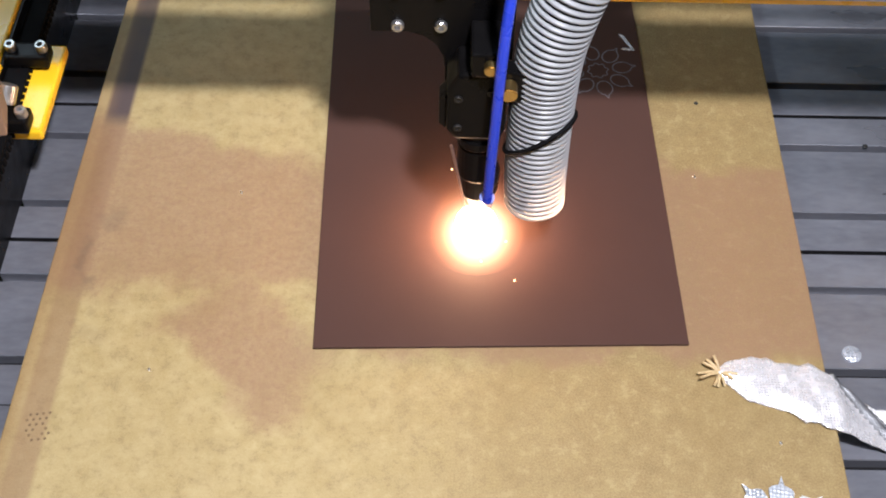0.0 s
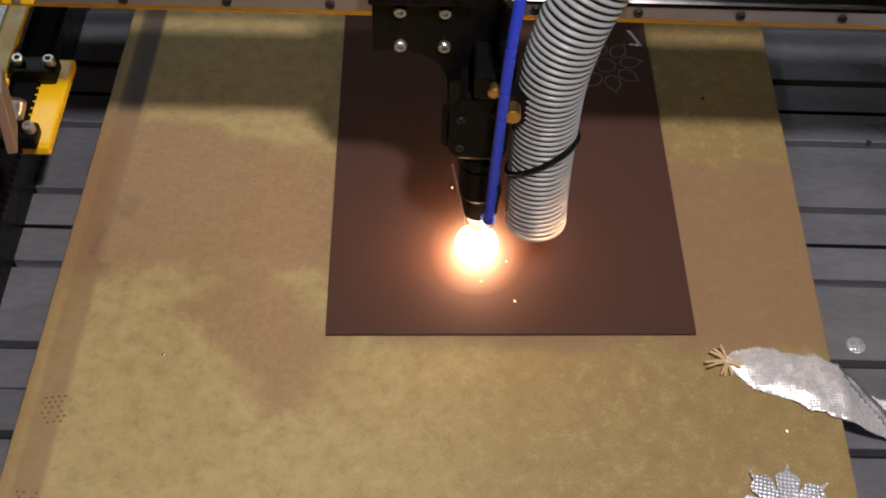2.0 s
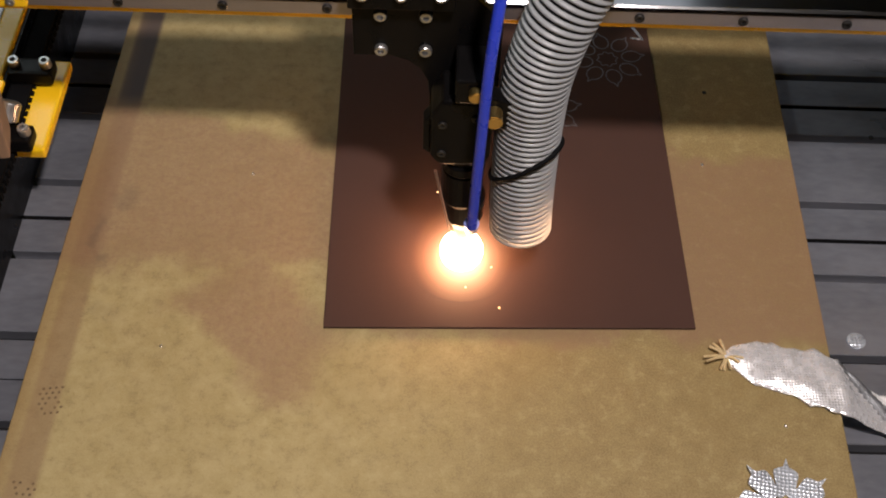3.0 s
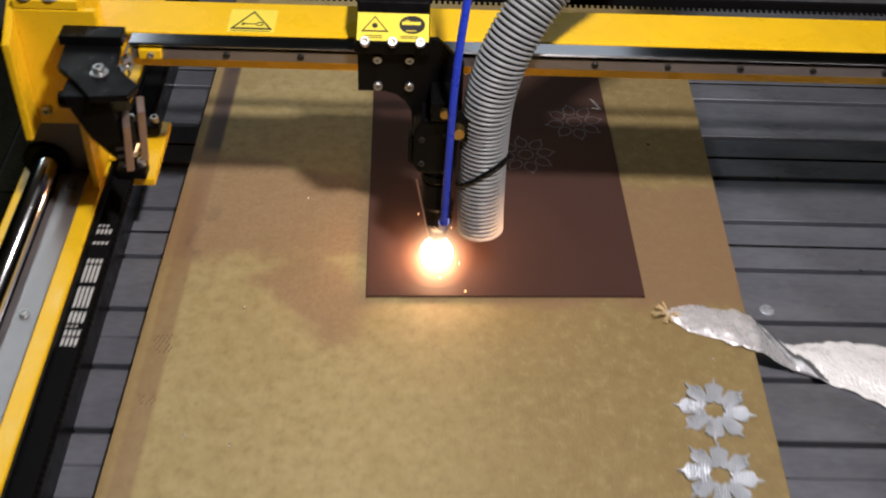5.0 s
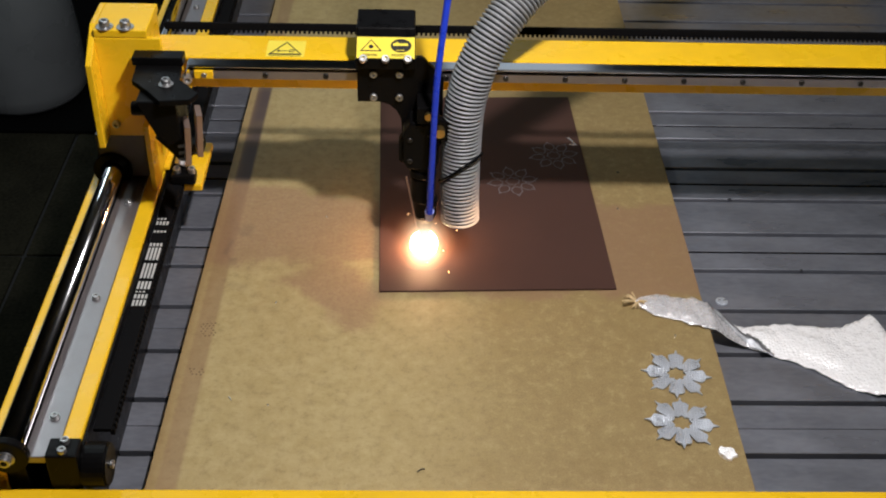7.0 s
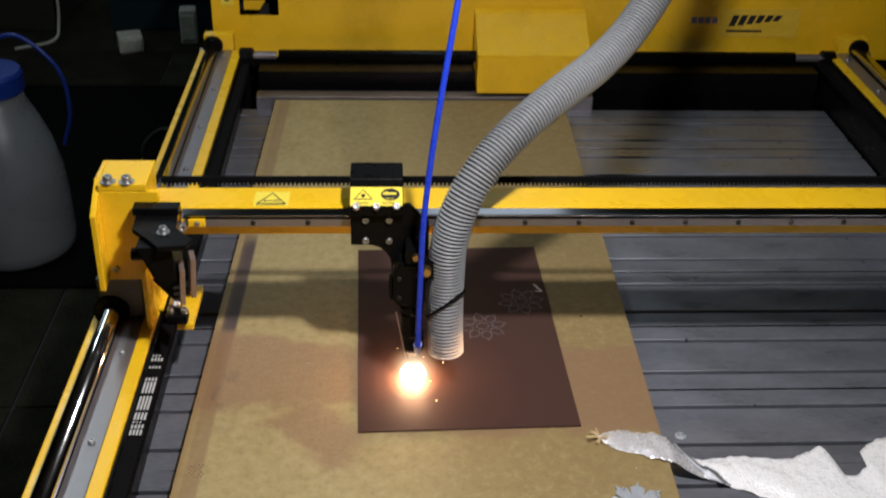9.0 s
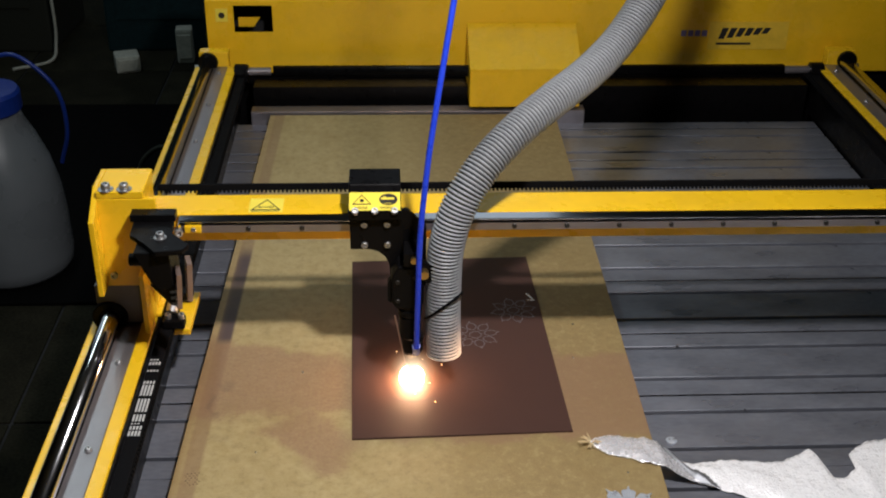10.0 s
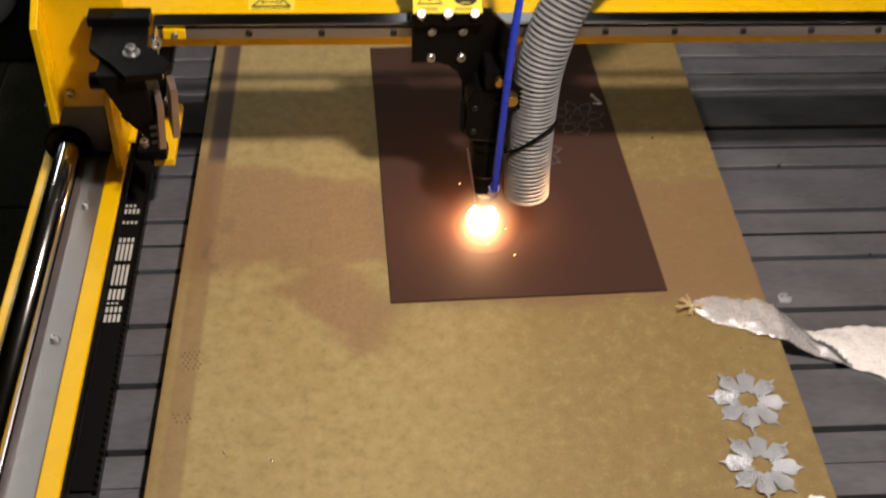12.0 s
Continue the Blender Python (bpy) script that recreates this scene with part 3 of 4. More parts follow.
f1.location, f1.rotation_euler = (0.3515, -0.1475, 0.0), (radians(1), 0, radians(-9))
f2 = copy_thing(f1, pose(0.3435, -0.2265, 0.0, -1, 1, -7))


def scrap(name, at, r, label, seed):
    rnd = random.Random(seed)
    bm = bmesh.new()
    n = 14
    low, high = [], []
    for k in range(n):
        a, q = 2 * math.pi * k / n, r * (0.6 + 0.5 * rnd.random())
        low.append(bm.verts.new((q * math.cos(a), q * math.sin(a), 0.0002)))
        high.append(bm.verts.new((q * 0.96 * math.cos(a), q * 0.96 * math.sin(a), 0.002 + 0.003 * rnd.random())))
    top = bm.verts.new((0, 0, 0.004))
    for k in range(n):
        j = (k + 1) % n
        bm.faces.new((low[k], low[j], high[j], high[k]))
        bm.faces.new((high[k], high[j], top))
    bm.faces.new(low[::-1])
    ob = tagged(part(name, bm, DIMPLED), label, "metal scrap", "metal scraps")
    ob.location = at
    return ob


scrap("metal_scrap", (0.386, -0.271, 0.0), 0.0105, "small torn silver scrap on the board", 3)
disc = lathe([(0.0076, 0.0), (0.0082, 0.0006), (0.0080, 0.0014), (0.0045, 0.0021), (0.0002, 0.0023)], 12)
disc = tagged(part("metal_scrap", disc, FLOWER_METAL), "round silver offcut lying on the bed", "metal scrap", "metal scraps")
disc.location = (0.446, 0.021, BED)


def foil_strip():
    """A dimpled sheet offcut: a narrow twisted tail over the board's edge, spreading out on the bed, with a torn rim."""
    def edges(x):
        def lerp(tab):
            for (a, p), (b, q) in zip(tab, tab[1:]):
                if x <= b:
                    f = (x - a) / (b - a)
                    return p + (q - p) * (f * f * (3 - 2 * f) * 0.5 + f * 0.5)
            return tab[-1][1]
        top = lerp(((.322, -.012), (.345, -.002), (.40, -.010), (.43, -.030), (.455, -.036), (.475, -.030), (.51, -.028), (.586, -.032), (.614, -.018), (.634, -.004), (.642, -.024), (.645, -.066), (.66, -.072), (.680, -.054), (.684, -.020), (.70, -.004), (.718, .008), (.78, .02), (.95, .03)))
        low = lerp(((.322, -.022), (.345, -.042), (.41, -.068), (.44, -.070), (.465, -.075), (.50, -.092), (.59, -.153), (.66, -.178), (.75, -.2), (.95, -.22)))
        return top, low
    bm = bmesh.new()
    nu, nv = 170, 26
    rows = []
    for i in range(nu + 1):
        x = 0.322 + (0.95 - 0.322) * i / nu
        top, low = edges(x)
        row = []
        for k in range(nv + 1):
            v = k / nv
            y = top + (low - top) * v
            wob = noise.noise(Vector((x * 60, y * 60, 0.3)))
            ground = 0.0015 if x < 0.415 else BED + 0.002 + (0.0265) * max(0, 1 - (x - 0.415) / 0.055) ** 1.5
            lift = (0.006 if x > 0.46 else 0.0028) * math.sin(math.pi * v) + 0.0022 * wob
            lift += 0.006 * math.exp(-((x - 0.452 - 0.05 * (v - 0.5)) / 0.008) ** 2) * (1 - 0.55 * v)
            lift += 0.008 * max(0, noise.noise(Vector((x * 14, y * 14, 2.0)))) * (1 if x > 0.5 else 0.3)
            if k in (0, nv):
                y += 0.0050 * noise.noise(Vector((x * 95, k, 1.0))) + 0.0018 * noise.noise(Vector((x * 330, k, 4.0)))
            row.append(Vector((x, y, ground + max(0.0, lift))))
        rows.append(row)
    hi = [[bm.verts.new(p + Vector((0, 0, 0.0008))) for p in row] for row in rows]
    lo = [[bm.verts.new(p) for p in row] for row in rows]
    for i in range(nu):
        for k in range(nv):
            for grid, flip in ((hi, False), (lo, True)):
                q = (grid[i][k], grid[i][k + 1], grid[i + 1][k + 1], grid[i + 1][k])
                f = bm.faces.new(q[::-1] if flip else q)
                f.smooth = True
                at = rows[i][k].x - 0.452 - 0.05 * (k / nv - 0.5)
                f.material_index = 1 if at < -0.013 else 2 if at < 0.012 else 0
        for k, s in ((0, 1), (nv, -1)):
            q = (hi[i][k], hi[i + 1][k], lo[i + 1][k], lo[i][k])
            bm.faces.new(q[::s])
    for i in (0, nu):
        for k in range(nv):
            q = (hi[i][k], hi[i][k + 1], lo[i][k + 1], lo[i][k])
            bm.faces.new(q if i else q[::-1])
    bmesh.ops.recalc_face_normals(bm, faces=bm.faces[:])
    return bm


GLITTER = material("glittering_foil", (0.90, 0.90, 0.92), 0.28, 0.5, vary=0.12, scale=150, bump=0.2)
add_dimples(GLITTER, 420.0, 0.6, 0.2, 0.0009)
strip = thing("metal_offcut", "crumpled dimpled aluminium offcut twisted across the board's edge", "metal offcut")
# grey on the twist stands in for shade on its turned side
part("sheet", foil_strip(), (DIMPLED, GLITTER, material("shaded_foil_twist", (0.30, 0.31, 0.33), 0.42, 0.7, vary=0.25, scale=90, bump=0.4)), strip, smooth=False)
STRAW = material("singed_strands", (0.55, 0.42, 0.22), 0.5, vary=0.3, scale=200)
rnd = random.Random(11)
for k in range(11):
    a = radians(100 + 25 * k + rnd.uniform(-10, 10))
    p = Vector((0.324, -0.018, 0.003))
    q = p + Vector((0.016 * math.cos(a) * rnd.uniform(.5, 1.2) - 0.002, 0.013 * math.sin(a), rnd.uniform(0, 0.006)))
    bm, _ = tube([p, (p + q) / 2 + Vector((0, 0, 0.002)), q], 0.0011, 6)
    part("strand", bm, STRAW, strip, "frayed straw-coloured strand")
hair, _ = tube([Vector(p) for p in ((0.048, -0.299, 0.0008), (0.050, -0.297, 0.0012), (0.053, -0.295, 0.0012), (0.056, -0.295, 0.0008))], 0.0007, 6)
tagged(part("dark_fibre", hair, INK), "short dark fibre lying on the board", "fibre")
for x, y, z, r in ((0.343, 0.283, 0.0, 0.0022), (0.508, 0.257, BED, 0.0028), (0.57, 0.09, BED, 0.002)):
    speck = part("dark_speck", lathe([(r, 0), (r * .8, 0.0006), (0.0002, 0.0008)], 10), INK)
    speck.location = (x, y, z)
    tagged(speck, "small round dark speck", "speck", "specks")
for x, y in ((-0.076, 0.163), (0.363, -0.0776), (-0.128, -0.021), (0.33, 0.19), (-0.12, -0.20)):
    bm = lathe([(0.0016, 0), (0.0012, 0.001), (0.0002, 0.0014)], 8)
    ob = part("bright_bead", bm, FOIL)
    ob.location = (x, y, 0.0)
    tagged(ob, "tiny bright bead of spatter on the board", "bead", "beads")



def dotted_print(cx, cy, turn, rows, columns):
    """Rows of small dark smudges left on the board by a perforated tray."""
    bits = []
    for i in range(rows):
        for k in range(columns):
            x, y = 0.0048 * (k + 0.5 * (i % 2)) - 0.0024 * columns, 0.0044 * i - 0.0022 * rows
            if (i * 7 + k * 5) % 6:
                one = lathe([(0.0012, 0.0), (0.0010, 0.0003), (0.0001, 0.0004)], 7)
                one.transform(pose(cx, cy, 0, 0, 0, turn) @ pose(x, y, 0))
                bits.append(one)
    return tagged(part("dotted_smudge", merge(*bits), SMUDGE), "brown dotted smudge printed on the fibreboard", "smudge", "smudges")


SMUDGE = material("brown_smudge", (0.15, 0.095, 0.045), 0.7, vary=0.4, scale=300)
dotted_print(-0.2035, -0.0705, 8, 6, 4)
dotted_print(-0.2065, -0.1445, -4, 3, 4)
fibre, _ = tube([Vector(p) for p in ((-0.1655, -0.1875, 0.0008), (-0.1635, -0.1907, 0.0016), (-0.1615, -0.1935, 0.0008))], 0.0006, 6)
tagged(part("pale_fibre", fibre, PALE_LIT), "short pale fibre lying on the board", "fibre")

# ---- the gantry (built with the laser spot at y = 0; it travels along y) ----
gantry = thing("gantry", "yellow gantry beam with steel rail, end bracket and mirror mount", "machine gantry")
part("beam", prism([(0.052, 0.2525), (0.052, 0.2480), (0.060, 0.2480), (0.060, 0.2065), (0.112, 0.2065), (0.112, 0.2525)], "x", -0.30, 1.09, 0.0015), YELLOW, gantry)
part("rail_strip", box(-0.235, 1.06, 0.0355, 0.0598, 0.2320, 0.2435, 0.0006), STEEL, gantry)
part("rail_groove", box(-0.235, 1.06, 0.0390, 0.0596, 0.2437, 0.2479, 0.0004), BLACK, gantry)
part("slide_rail", prism([(0.051, 0.2515), (0.0335, 0.2515), (0.0315, 0.2500), (0.0335, 0.2488), (0.0335, 0.2482), (0.051, 0.2481)], "x", -0.235, 1.06, 0.0003), CHROME, gantry)
for k in range(18):
    bolt(gantry, (-0.2142 + 0.0737 * k, 0.0355, 0.2380), (0, -1, 0), 0.0036, 0.0022, 0.0, "rail_screw", DULL_BOLT)
part("toothed_belt", box(-0.278, 1.09, 0.130, 0.134, 0.250, 0.260, 0.0008), RUBBER, gantry)
part("belt_teeth", merge(*[box(-0.275 + 0.006 * k, -0.272 + 0.006 * k, 0.1285, 0.1335, 0.2475, 0.2505) for k in range(226)]), RUBBER, gantry)
sign = part("warning_sticker", box(-0.1420, -0.0945, 0.0235, 0.0660, 0.2684, 0.2688), STICKER, gantry, "pale yellow warning sticker with a black triangle")


def triangle_sign(parent, cx, cy, z, w, h, m=None):
    """A triangle outline with a small figure inside, lying at height z, then placed by m."""
    def tri(s):
        return [(cx - w / 2 * s, cy - h / 2 * s - h * .02 * (1 - s)), (cx + w / 2 * s, cy - h / 2 * s - h * .02 * (1 - s)), (cx, cy + h / 2 * s)]
    bits = []
    o, i = tri(1.0), tri(0.84)
    for k in range(3):
        j = (k + 1) % 3
        bits.append(prism([o[k], o[j], i[j], i[k]], "z", z, z + 0.0004))
    bm = merge(*bits)
    if m:
        bm.transform(m)
    part("triangle", bm, INK, parent)
    return tri


triangle_sign(sign, -0.1183, 0.0455, 0.26885, 0.042, 0.034)
ring, _ = tube([Vector((-0.1105 + 0.0032 * math.cos(a), 0.0385 + 0.0028 * math.sin(a), 0.2690)) for a in (2 * math.pi * k / 16 for k in range(17))], 0.0006, 5)
part("figure", merge(ring, box(-0.127, -0.1135, 0.0378, 0.0390, 0.2688, 0.2692), box(-0.1285, -0.126, 0.0360, 0.0405, 0.2688, 0.2692)), INK, sign)
part("caption_bar", box(-0.138, -0.099, 0.0250, 0.0260, 0.2688, 0.2691), INK, sign)
sign.location = (0, 0.0325, -0.016)
# toothed drive belt along the rail, clamped to the gantry, with rows of pale marks
belt = part("drive_belt", box(-0.2795, -0.2610, -0.402, 1.06, 0.070, 0.0745, 0.0006), RUBBER, gantry, "black toothed drive belt with pale marks")
part("belt_teeth", merge(*[box(-0.2630, -0.2588, -0.400 + k * 0.008, -0.3955 + k * 0.008, 0.064, 0.0715) for k in range(180)]), RUBBER, belt)
y = -0.040
for n_bars, length, step in ((3, 0.003, 0.007), (4, 0.007, 0.019), (4, 0.004, 0.026), (4, 0.006, 0.009), (4, 0.024, 0.031), (4, 0.028, 0.034),
                             (4, 0.014, 0.018), (3, 0.002, 0.006), (4, 0.007, 0.010), (4, 0.010, 0.012)):
    for k in range(n_bars):
        part("belt_mark", box(-0.2783 + 0.0042 * k, -0.2757 + 0.0042 * k, y - length, y, 0.0744, 0.0748), WHITE_INK, belt)
    y -= step
# the bracket's shade on the bearing block is put into this grey
SHADED_STEEL = material("shaded_grey_steel", (0.15, 0.14, 0.135), 0.5, 0.5, vary=0.15)
# end bracket: a bent channel bolted on the carriage
part("bracket_flange", prism([(0.000, 0.152), (0.105, 0.152), (0.105, 0.298), (0.048, 0.298), (0.000, 0.266)], "x", -0.3475, -0.3400, 0.0012), YELLOW, gantry)
part("bracket_face", box(-0.3402, -0.262, 0.030, 0.037, 0.152, 0.2875, 0.0012), YELLOW, gantry)
part("bracket_top", box(-0.3402, -0.277, 0.0302, 0.105, 0.288, 0.298, 0.0015), YELLOW, gantry)
part("bracket_rib", prism([(0.040, 0.2526), (0.105, 0.2526), (0.105, 0.2878), (0.040, 0.2878)], "x", -0.287, -0.279, 0.0008), YELLOW, gantry)
for x in (-0.3275, -0.3030):
    bolt(gantry, (x, 0.038, 0.298), (0, 0, 1), 0.0062, 0.008, 0.0105)
for x in (-0.330, -0.291):
    bolt(gantry, (x, 0.030, 0.170), (0, -1, 0), 0.0050, 0.005)
part("bearing_block", prism([(-0.362, 0.070), (-0.3615, 0.070), (-0.3615, 0.110), (-0.322, 0.110), (-0.322, 0.088), (-0.300, 0.088), (-0.300, 0.150), (-0.362, 0.150)], "y", 0.034, 0.10, 0.0015), SHADED_STEEL, gantry)
seal = lathe([(0.0250, 0), (0.0250, 0.004), (0.024, 0.005), (0.0150, 0.0045), (0.0132, 0.002), (0.0131, -0.06), (0.0250, -0.06)], 36)
seal.transform(Matrix.Translation((-0.345, 0.0345, 0.0985)) @ pose(0, 0, 0, 90))
part("rod_seal", seal, BLACK, gantry, smooth=False)
# yellow angle that carries the drive belt between two black clamps
part("belt_plate", box(-0.2790, -0.2360, 0.042, 0.148, 0.0600, 0.0697, 0.0022), YELLOW, gantry)
part("belt_arm", merge(box(-0.2915, -0.2845, 0.004, 0.100, 0.0875, 0.182, 0.0012), box(-0.2844, -0.2770, 0.050, 0.100, 0.0875, 0.0920, 0.0008)), YELLOW, gantry)
for y0, x1, xs in ((0.034, -0.2420, (-0.2660, -0.2470)), (0.112, -0.2420, (-0.2740, -0.2475))):
    clamp_bar = part("belt_clamp", box(-0.2800 + 0.006 * (y0 < 0.1), x1, y0, y0 + 0.020, 0.0750, 0.0885, 0.003), BLACK, gantry, "black belt clamp with two screws")
    for x in xs:
        bolt(clamp_bar, (x, y0 + 0.010, 0.0885), (0, -0.15, 1), 0.0050, 0.008)
part("clamp_knob", rod((-0.262, 0.052, 0.094), (-0.258, 0.062, 0.106), 0.0085, seg=18, bevel=0.001), BOLT, gantry)
# mirror mount
mount = part("mirror_mount", box(-0.292, -0.232, 0.001, 0.0215, 0.262, 0.2725, 0.0015), BLACK, gantry, "black anodised laser mirror mount")
part("top_arm", prism([(-0.288, 0.004), (-0.234, 0.004), (-0.232, -0.030), (-0.205, -0.062), (-0.212, -0.078), (-0.246, -0.082), (-0.262, -0.060), (-0.286, -0.034)], "z", 0.2555, 0.2625, 0.0012), BLACK, mount)
part("mirror_block", prism([(-0.276, 0.2553), (-0.231, 0.2553), (-0.2275, 0.206), (-0.244, 0.196), (-0.258, 0.212)], "y", -0.072, -0.020, 0.002), BLACK, mount)
part("mirror_wedge", prism([(-0.262, 0.200), (-0.227, 0.200), (-0.227, 0.168), (-0.236, 0.168)], "y", -0.060, -0.022, 0.0015), BLACK, mount)
for off, length in ((0.0, 0.050), (0.0125, 0.054)):
    bm = box(-0.0035, 0.0035, -0.015, 0.015, -length / 2, length / 2, 0.001)
    bm.transform(Matrix.Translation((-0.2245 + off, -0.062 + 0.012 * (off > 0), 0.198 + 0.5 * off)) @ pose(0, 0, 0, -4, 4, 14))
    part("mirror_plate", bm, COPPER, mount, "bare alloy mirror plate")
slots_ = [box(-0.0002, 0.0002, -0.004, 0.004, -0.002, 0.002) for _ in range(3)]
for i, bm in enumerate(slots_):
    bm.transform(Matrix.Translation((-0.2285, -0.0770, 0.200 - 0.009 * i)) @ pose(0, 0, 0, 0, 0, 104))
part("plate_slots", merge(*slots_), INK, mount)
bolt(mount, (-0.2445, -0.044, 0.2625), (0, 0, 1), 0.0055, 0.0065, 0.0085)
part("lock_knob", rod((-0.290, -0.036, 0.226), (-0.262, -0.036, 0.226), 0.0085, seg=16, bevel=0.001), BLACK, mount)
bolt(mount, (-0.286, -0.004, 0.250), (0, -1, 0), 0.0045, 0.004)
bolt(mount, (-0.230, -0.002, 0.250), (0.4, -1, 0), 0.006, 0.01)
part("mount_clip", box(-0.2285, -0.2265, -0.010, 0.006, 0.236, 0.262, 0.0005), CHROME, mount)
# end of the rail; its yellow stands in for orange light on it
part("lit_rail_end", box(-0.2265, -0.2040, 0.0300, 0.0354, 0.2345, 0.2450, 0.001), YELLOW, gantry, "rail end with the spark's orange light painted on as yellow")
bolt(gantry, (-0.2145, 0.0300, 0.2400), (0, -1, 0), 0.0034, 0.002)

mount.location = (0, 0, 0.005)

# ---- the cutting head (built with the laser spot at the origin) ----
head = thing("laser_head", "black laser cutting head riding on the gantry rail", "laser head")
part("carriage_plate", prism([(-0.0845, 0.2165), (-0.058, 0.2165), (-0.046, 0.2125), (-0.037, 0.2045), (-0.0315, 0.193), (-0.0300, 0.176), (-0.0300, 0.142), (0.014, 0.142), (0.020, 0.160), (0.020, 0.250),
                                (-0.006, 0.277), (-0.0845, 0.277)], "y", 0.0115, 0.0195, 0.0012), BLACK, head)
part("slide_block", box(-0.078, -0.020, 0.0197, 0.0345, 0.222, 0.2435, 0.001), BLACK, head)
part("carriage_block", box(-0.0865, -0.0135, 0.0030, 0.0114, 0.2660, 0.2785, 0.001), BLACK, head)
part("top_cover", prism([(0.002, 0.2787), (0.034, 0.292), (0.039, 0.303), (0.088, 0.303), (0.096, 0.295), (0.1, 0.2787)], "x", -0.0855, -0.0145, 0.002), BLACK, head)
label = part("warning_label", prism([(0.0035, 0.2801), (0.0335, 0.2925), (0.0333, 0.2930), (0.0033, 0.2806)], "x", -0.0845, -0.0155), STICKER, head, "yellow warning label with pictograms")
tilt = Matrix.Translation((-0.050, 0.0185, 0.2869)) @ pose(0, 0, 0, 22.4, 0, 0)
triangle_sign(label, -0.0175, 0.0028, 0.0002, 0.026, 0.018, tilt)
dot = rod((-0.0175, 0.0008, 0.0002), (-0.0175, 0.0008, 0.0006), 0.0028, seg=14)
dot.transform(tilt)
part("pictogram", dot, INK, label)
disc = rod((0.0175, 0.0030, 0.0002), (0.0175, 0.0030, 0.0005), 0.0118, seg=28)
disc.transform(tilt @ Matrix.Diagonal((1.05, 0.88, 1, 1)))
part("pictogram", disc, INK, label)
goggles = merge(box(0.0085, 0.0265, 0.0022, 0.0058, 0.0005, 0.0009), box(0.0125, 0.0225, -0.0052, -0.0042, 0.0005, 0.0009), box(0.0115, 0.0155, 0.0066, 0.0076, 0.0005, 0.0009))
goggles.transform(tilt)
part("pictogram_detail", goggles, STICKER, label)
captions = merge(*[box(-0.027 + 0.034 * i, -0.010 + 0.034 * i, -0.0112 - 0.0022 * k, -0.0105 - 0.0022 * k, 0.0002, 0.0005) for i in range(2) for k in range(2)])
captions.transform(tilt)
part("caption_bars", captions, INK, label)
for x in (-0.0765, -0.0500, -0.0235):
    bolt(head, (x, 0.0035, 0.2782), (0, -0.6, 0.8), 0.0050, 0.005)
for x in (-0.0648, -0.0335):
    for z in (0.2238, 0.2555):
        bolt(head, (x, 0.0115, z), (0, -1, 0), 0.0046, 0.004)
part("tube_clamp", prism([(-0.0285, 0.150), (-0.022, 0.139), (0.012, 0.139), (0.016, 0.150), (0.016, 0.206), (-0.020, 0.206), (-0.0285, 0.190)], "y", -0.022, 0.0113, 0.003), BLACK, head)
part("clamp_ear", prism([(-0.034, 0.150), (-0.0285, 0.145), (-0.0285, 0.186), (-0.034, 0.178)], "y", -0.016, -0.004, 0.001), BLACK, head)
for p in ((-0.020, -0.022, 0.183), (-0.020, -0.022, 0.153), (0.004, -0.022, 0.190)):
    bolt(head, p, (0, -1, 0), 0.0032, 0.002, mat=DULL_BOLT)
part("lens_tube", lathe([(0.0150, 0.085), (0.0158, 0.088), (0.0158, 0.120), (0.0145, 0.122), (0.0145, 0.139)], 28), BLACK, head, smooth=False).location = (-0.003, -0.005, 0)
part("focus_ring", lathe([(0.0166, 0.124), (0.0172, 0.125), (0.0172, 0.132), (0.0166, 0.133)], 28), BLACK, head, smooth=False).location = (-0.003, -0.005, 0)
part("valve_body", box(-0.012, 0.012, -0.026, 0.0112, 0.208, 0.2300, 0.002), BLACK, head)
part("brass_fitting", rod((0.002, -0.026, 0.2215), (0.002, -0.034, 0.2215), 0.0048, seg=18, bevel=0.0008), BRASS, head)
part("nozzle", lathe([(0.0045, 0.022), (0.0065, 0.026), (0.012, 0.052), (0.0155, 0.062), (0.0165, 0.085)], 24), BLACK, head, smooth=False).location = (0.0, -0.003, 0)
part("brass_fitting", rod((0.0157, -0.024, 0.2), (0.0157, -0.036, 0.2), 0.0062, seg=18, bevel=0.0008), BRASS, head)
part("hose_bracket", prism([(0.010, 0.185), (0.030, 0.180), (0.034, 0.205), (0.012, 0.214)], "y", -0.024, -0.010, 0.002), BLACK, head)
part("air_fitting", rod((0.0054, -0.034, 0.086), (0.0054, -0.028, 0.070), 0.006, 0.005, seg=16, bevel=0.0006), material("clear_blue_fitting", (0.25, 0.3, 0.7), 0.2), head)
tube_line = spline([(0.0054, -0.036, 0.084), (0.0070, -0.037, 0.160), (0.010, -0.035, 0.259), (0.017, -0.026, 0.335), (0.027, -0.015, 0.411), (0.054, 0.015, 0.578), (0.085, 0.06, 0.76), (0.12, 0.11, 0.95)], 8)
bm, _ = tube(tube_line, 0.0040, 12)
part("air_tube", bm, BLUE, head, "bright blue air tube")
# added rod in place of the glint along the nozzle's edge
part("nozzle_glint", rod((-0.024, -0.015, 0.125), (-0.006, -0.012, 0.020), 0.0012, 0.0007, seg=8), COPPER, head, "thin rod standing in for the glare-lit edge of the nozzle")

hose = thing("extraction_hose", "grey corrugated suction hose tied to the laser head", "hose")
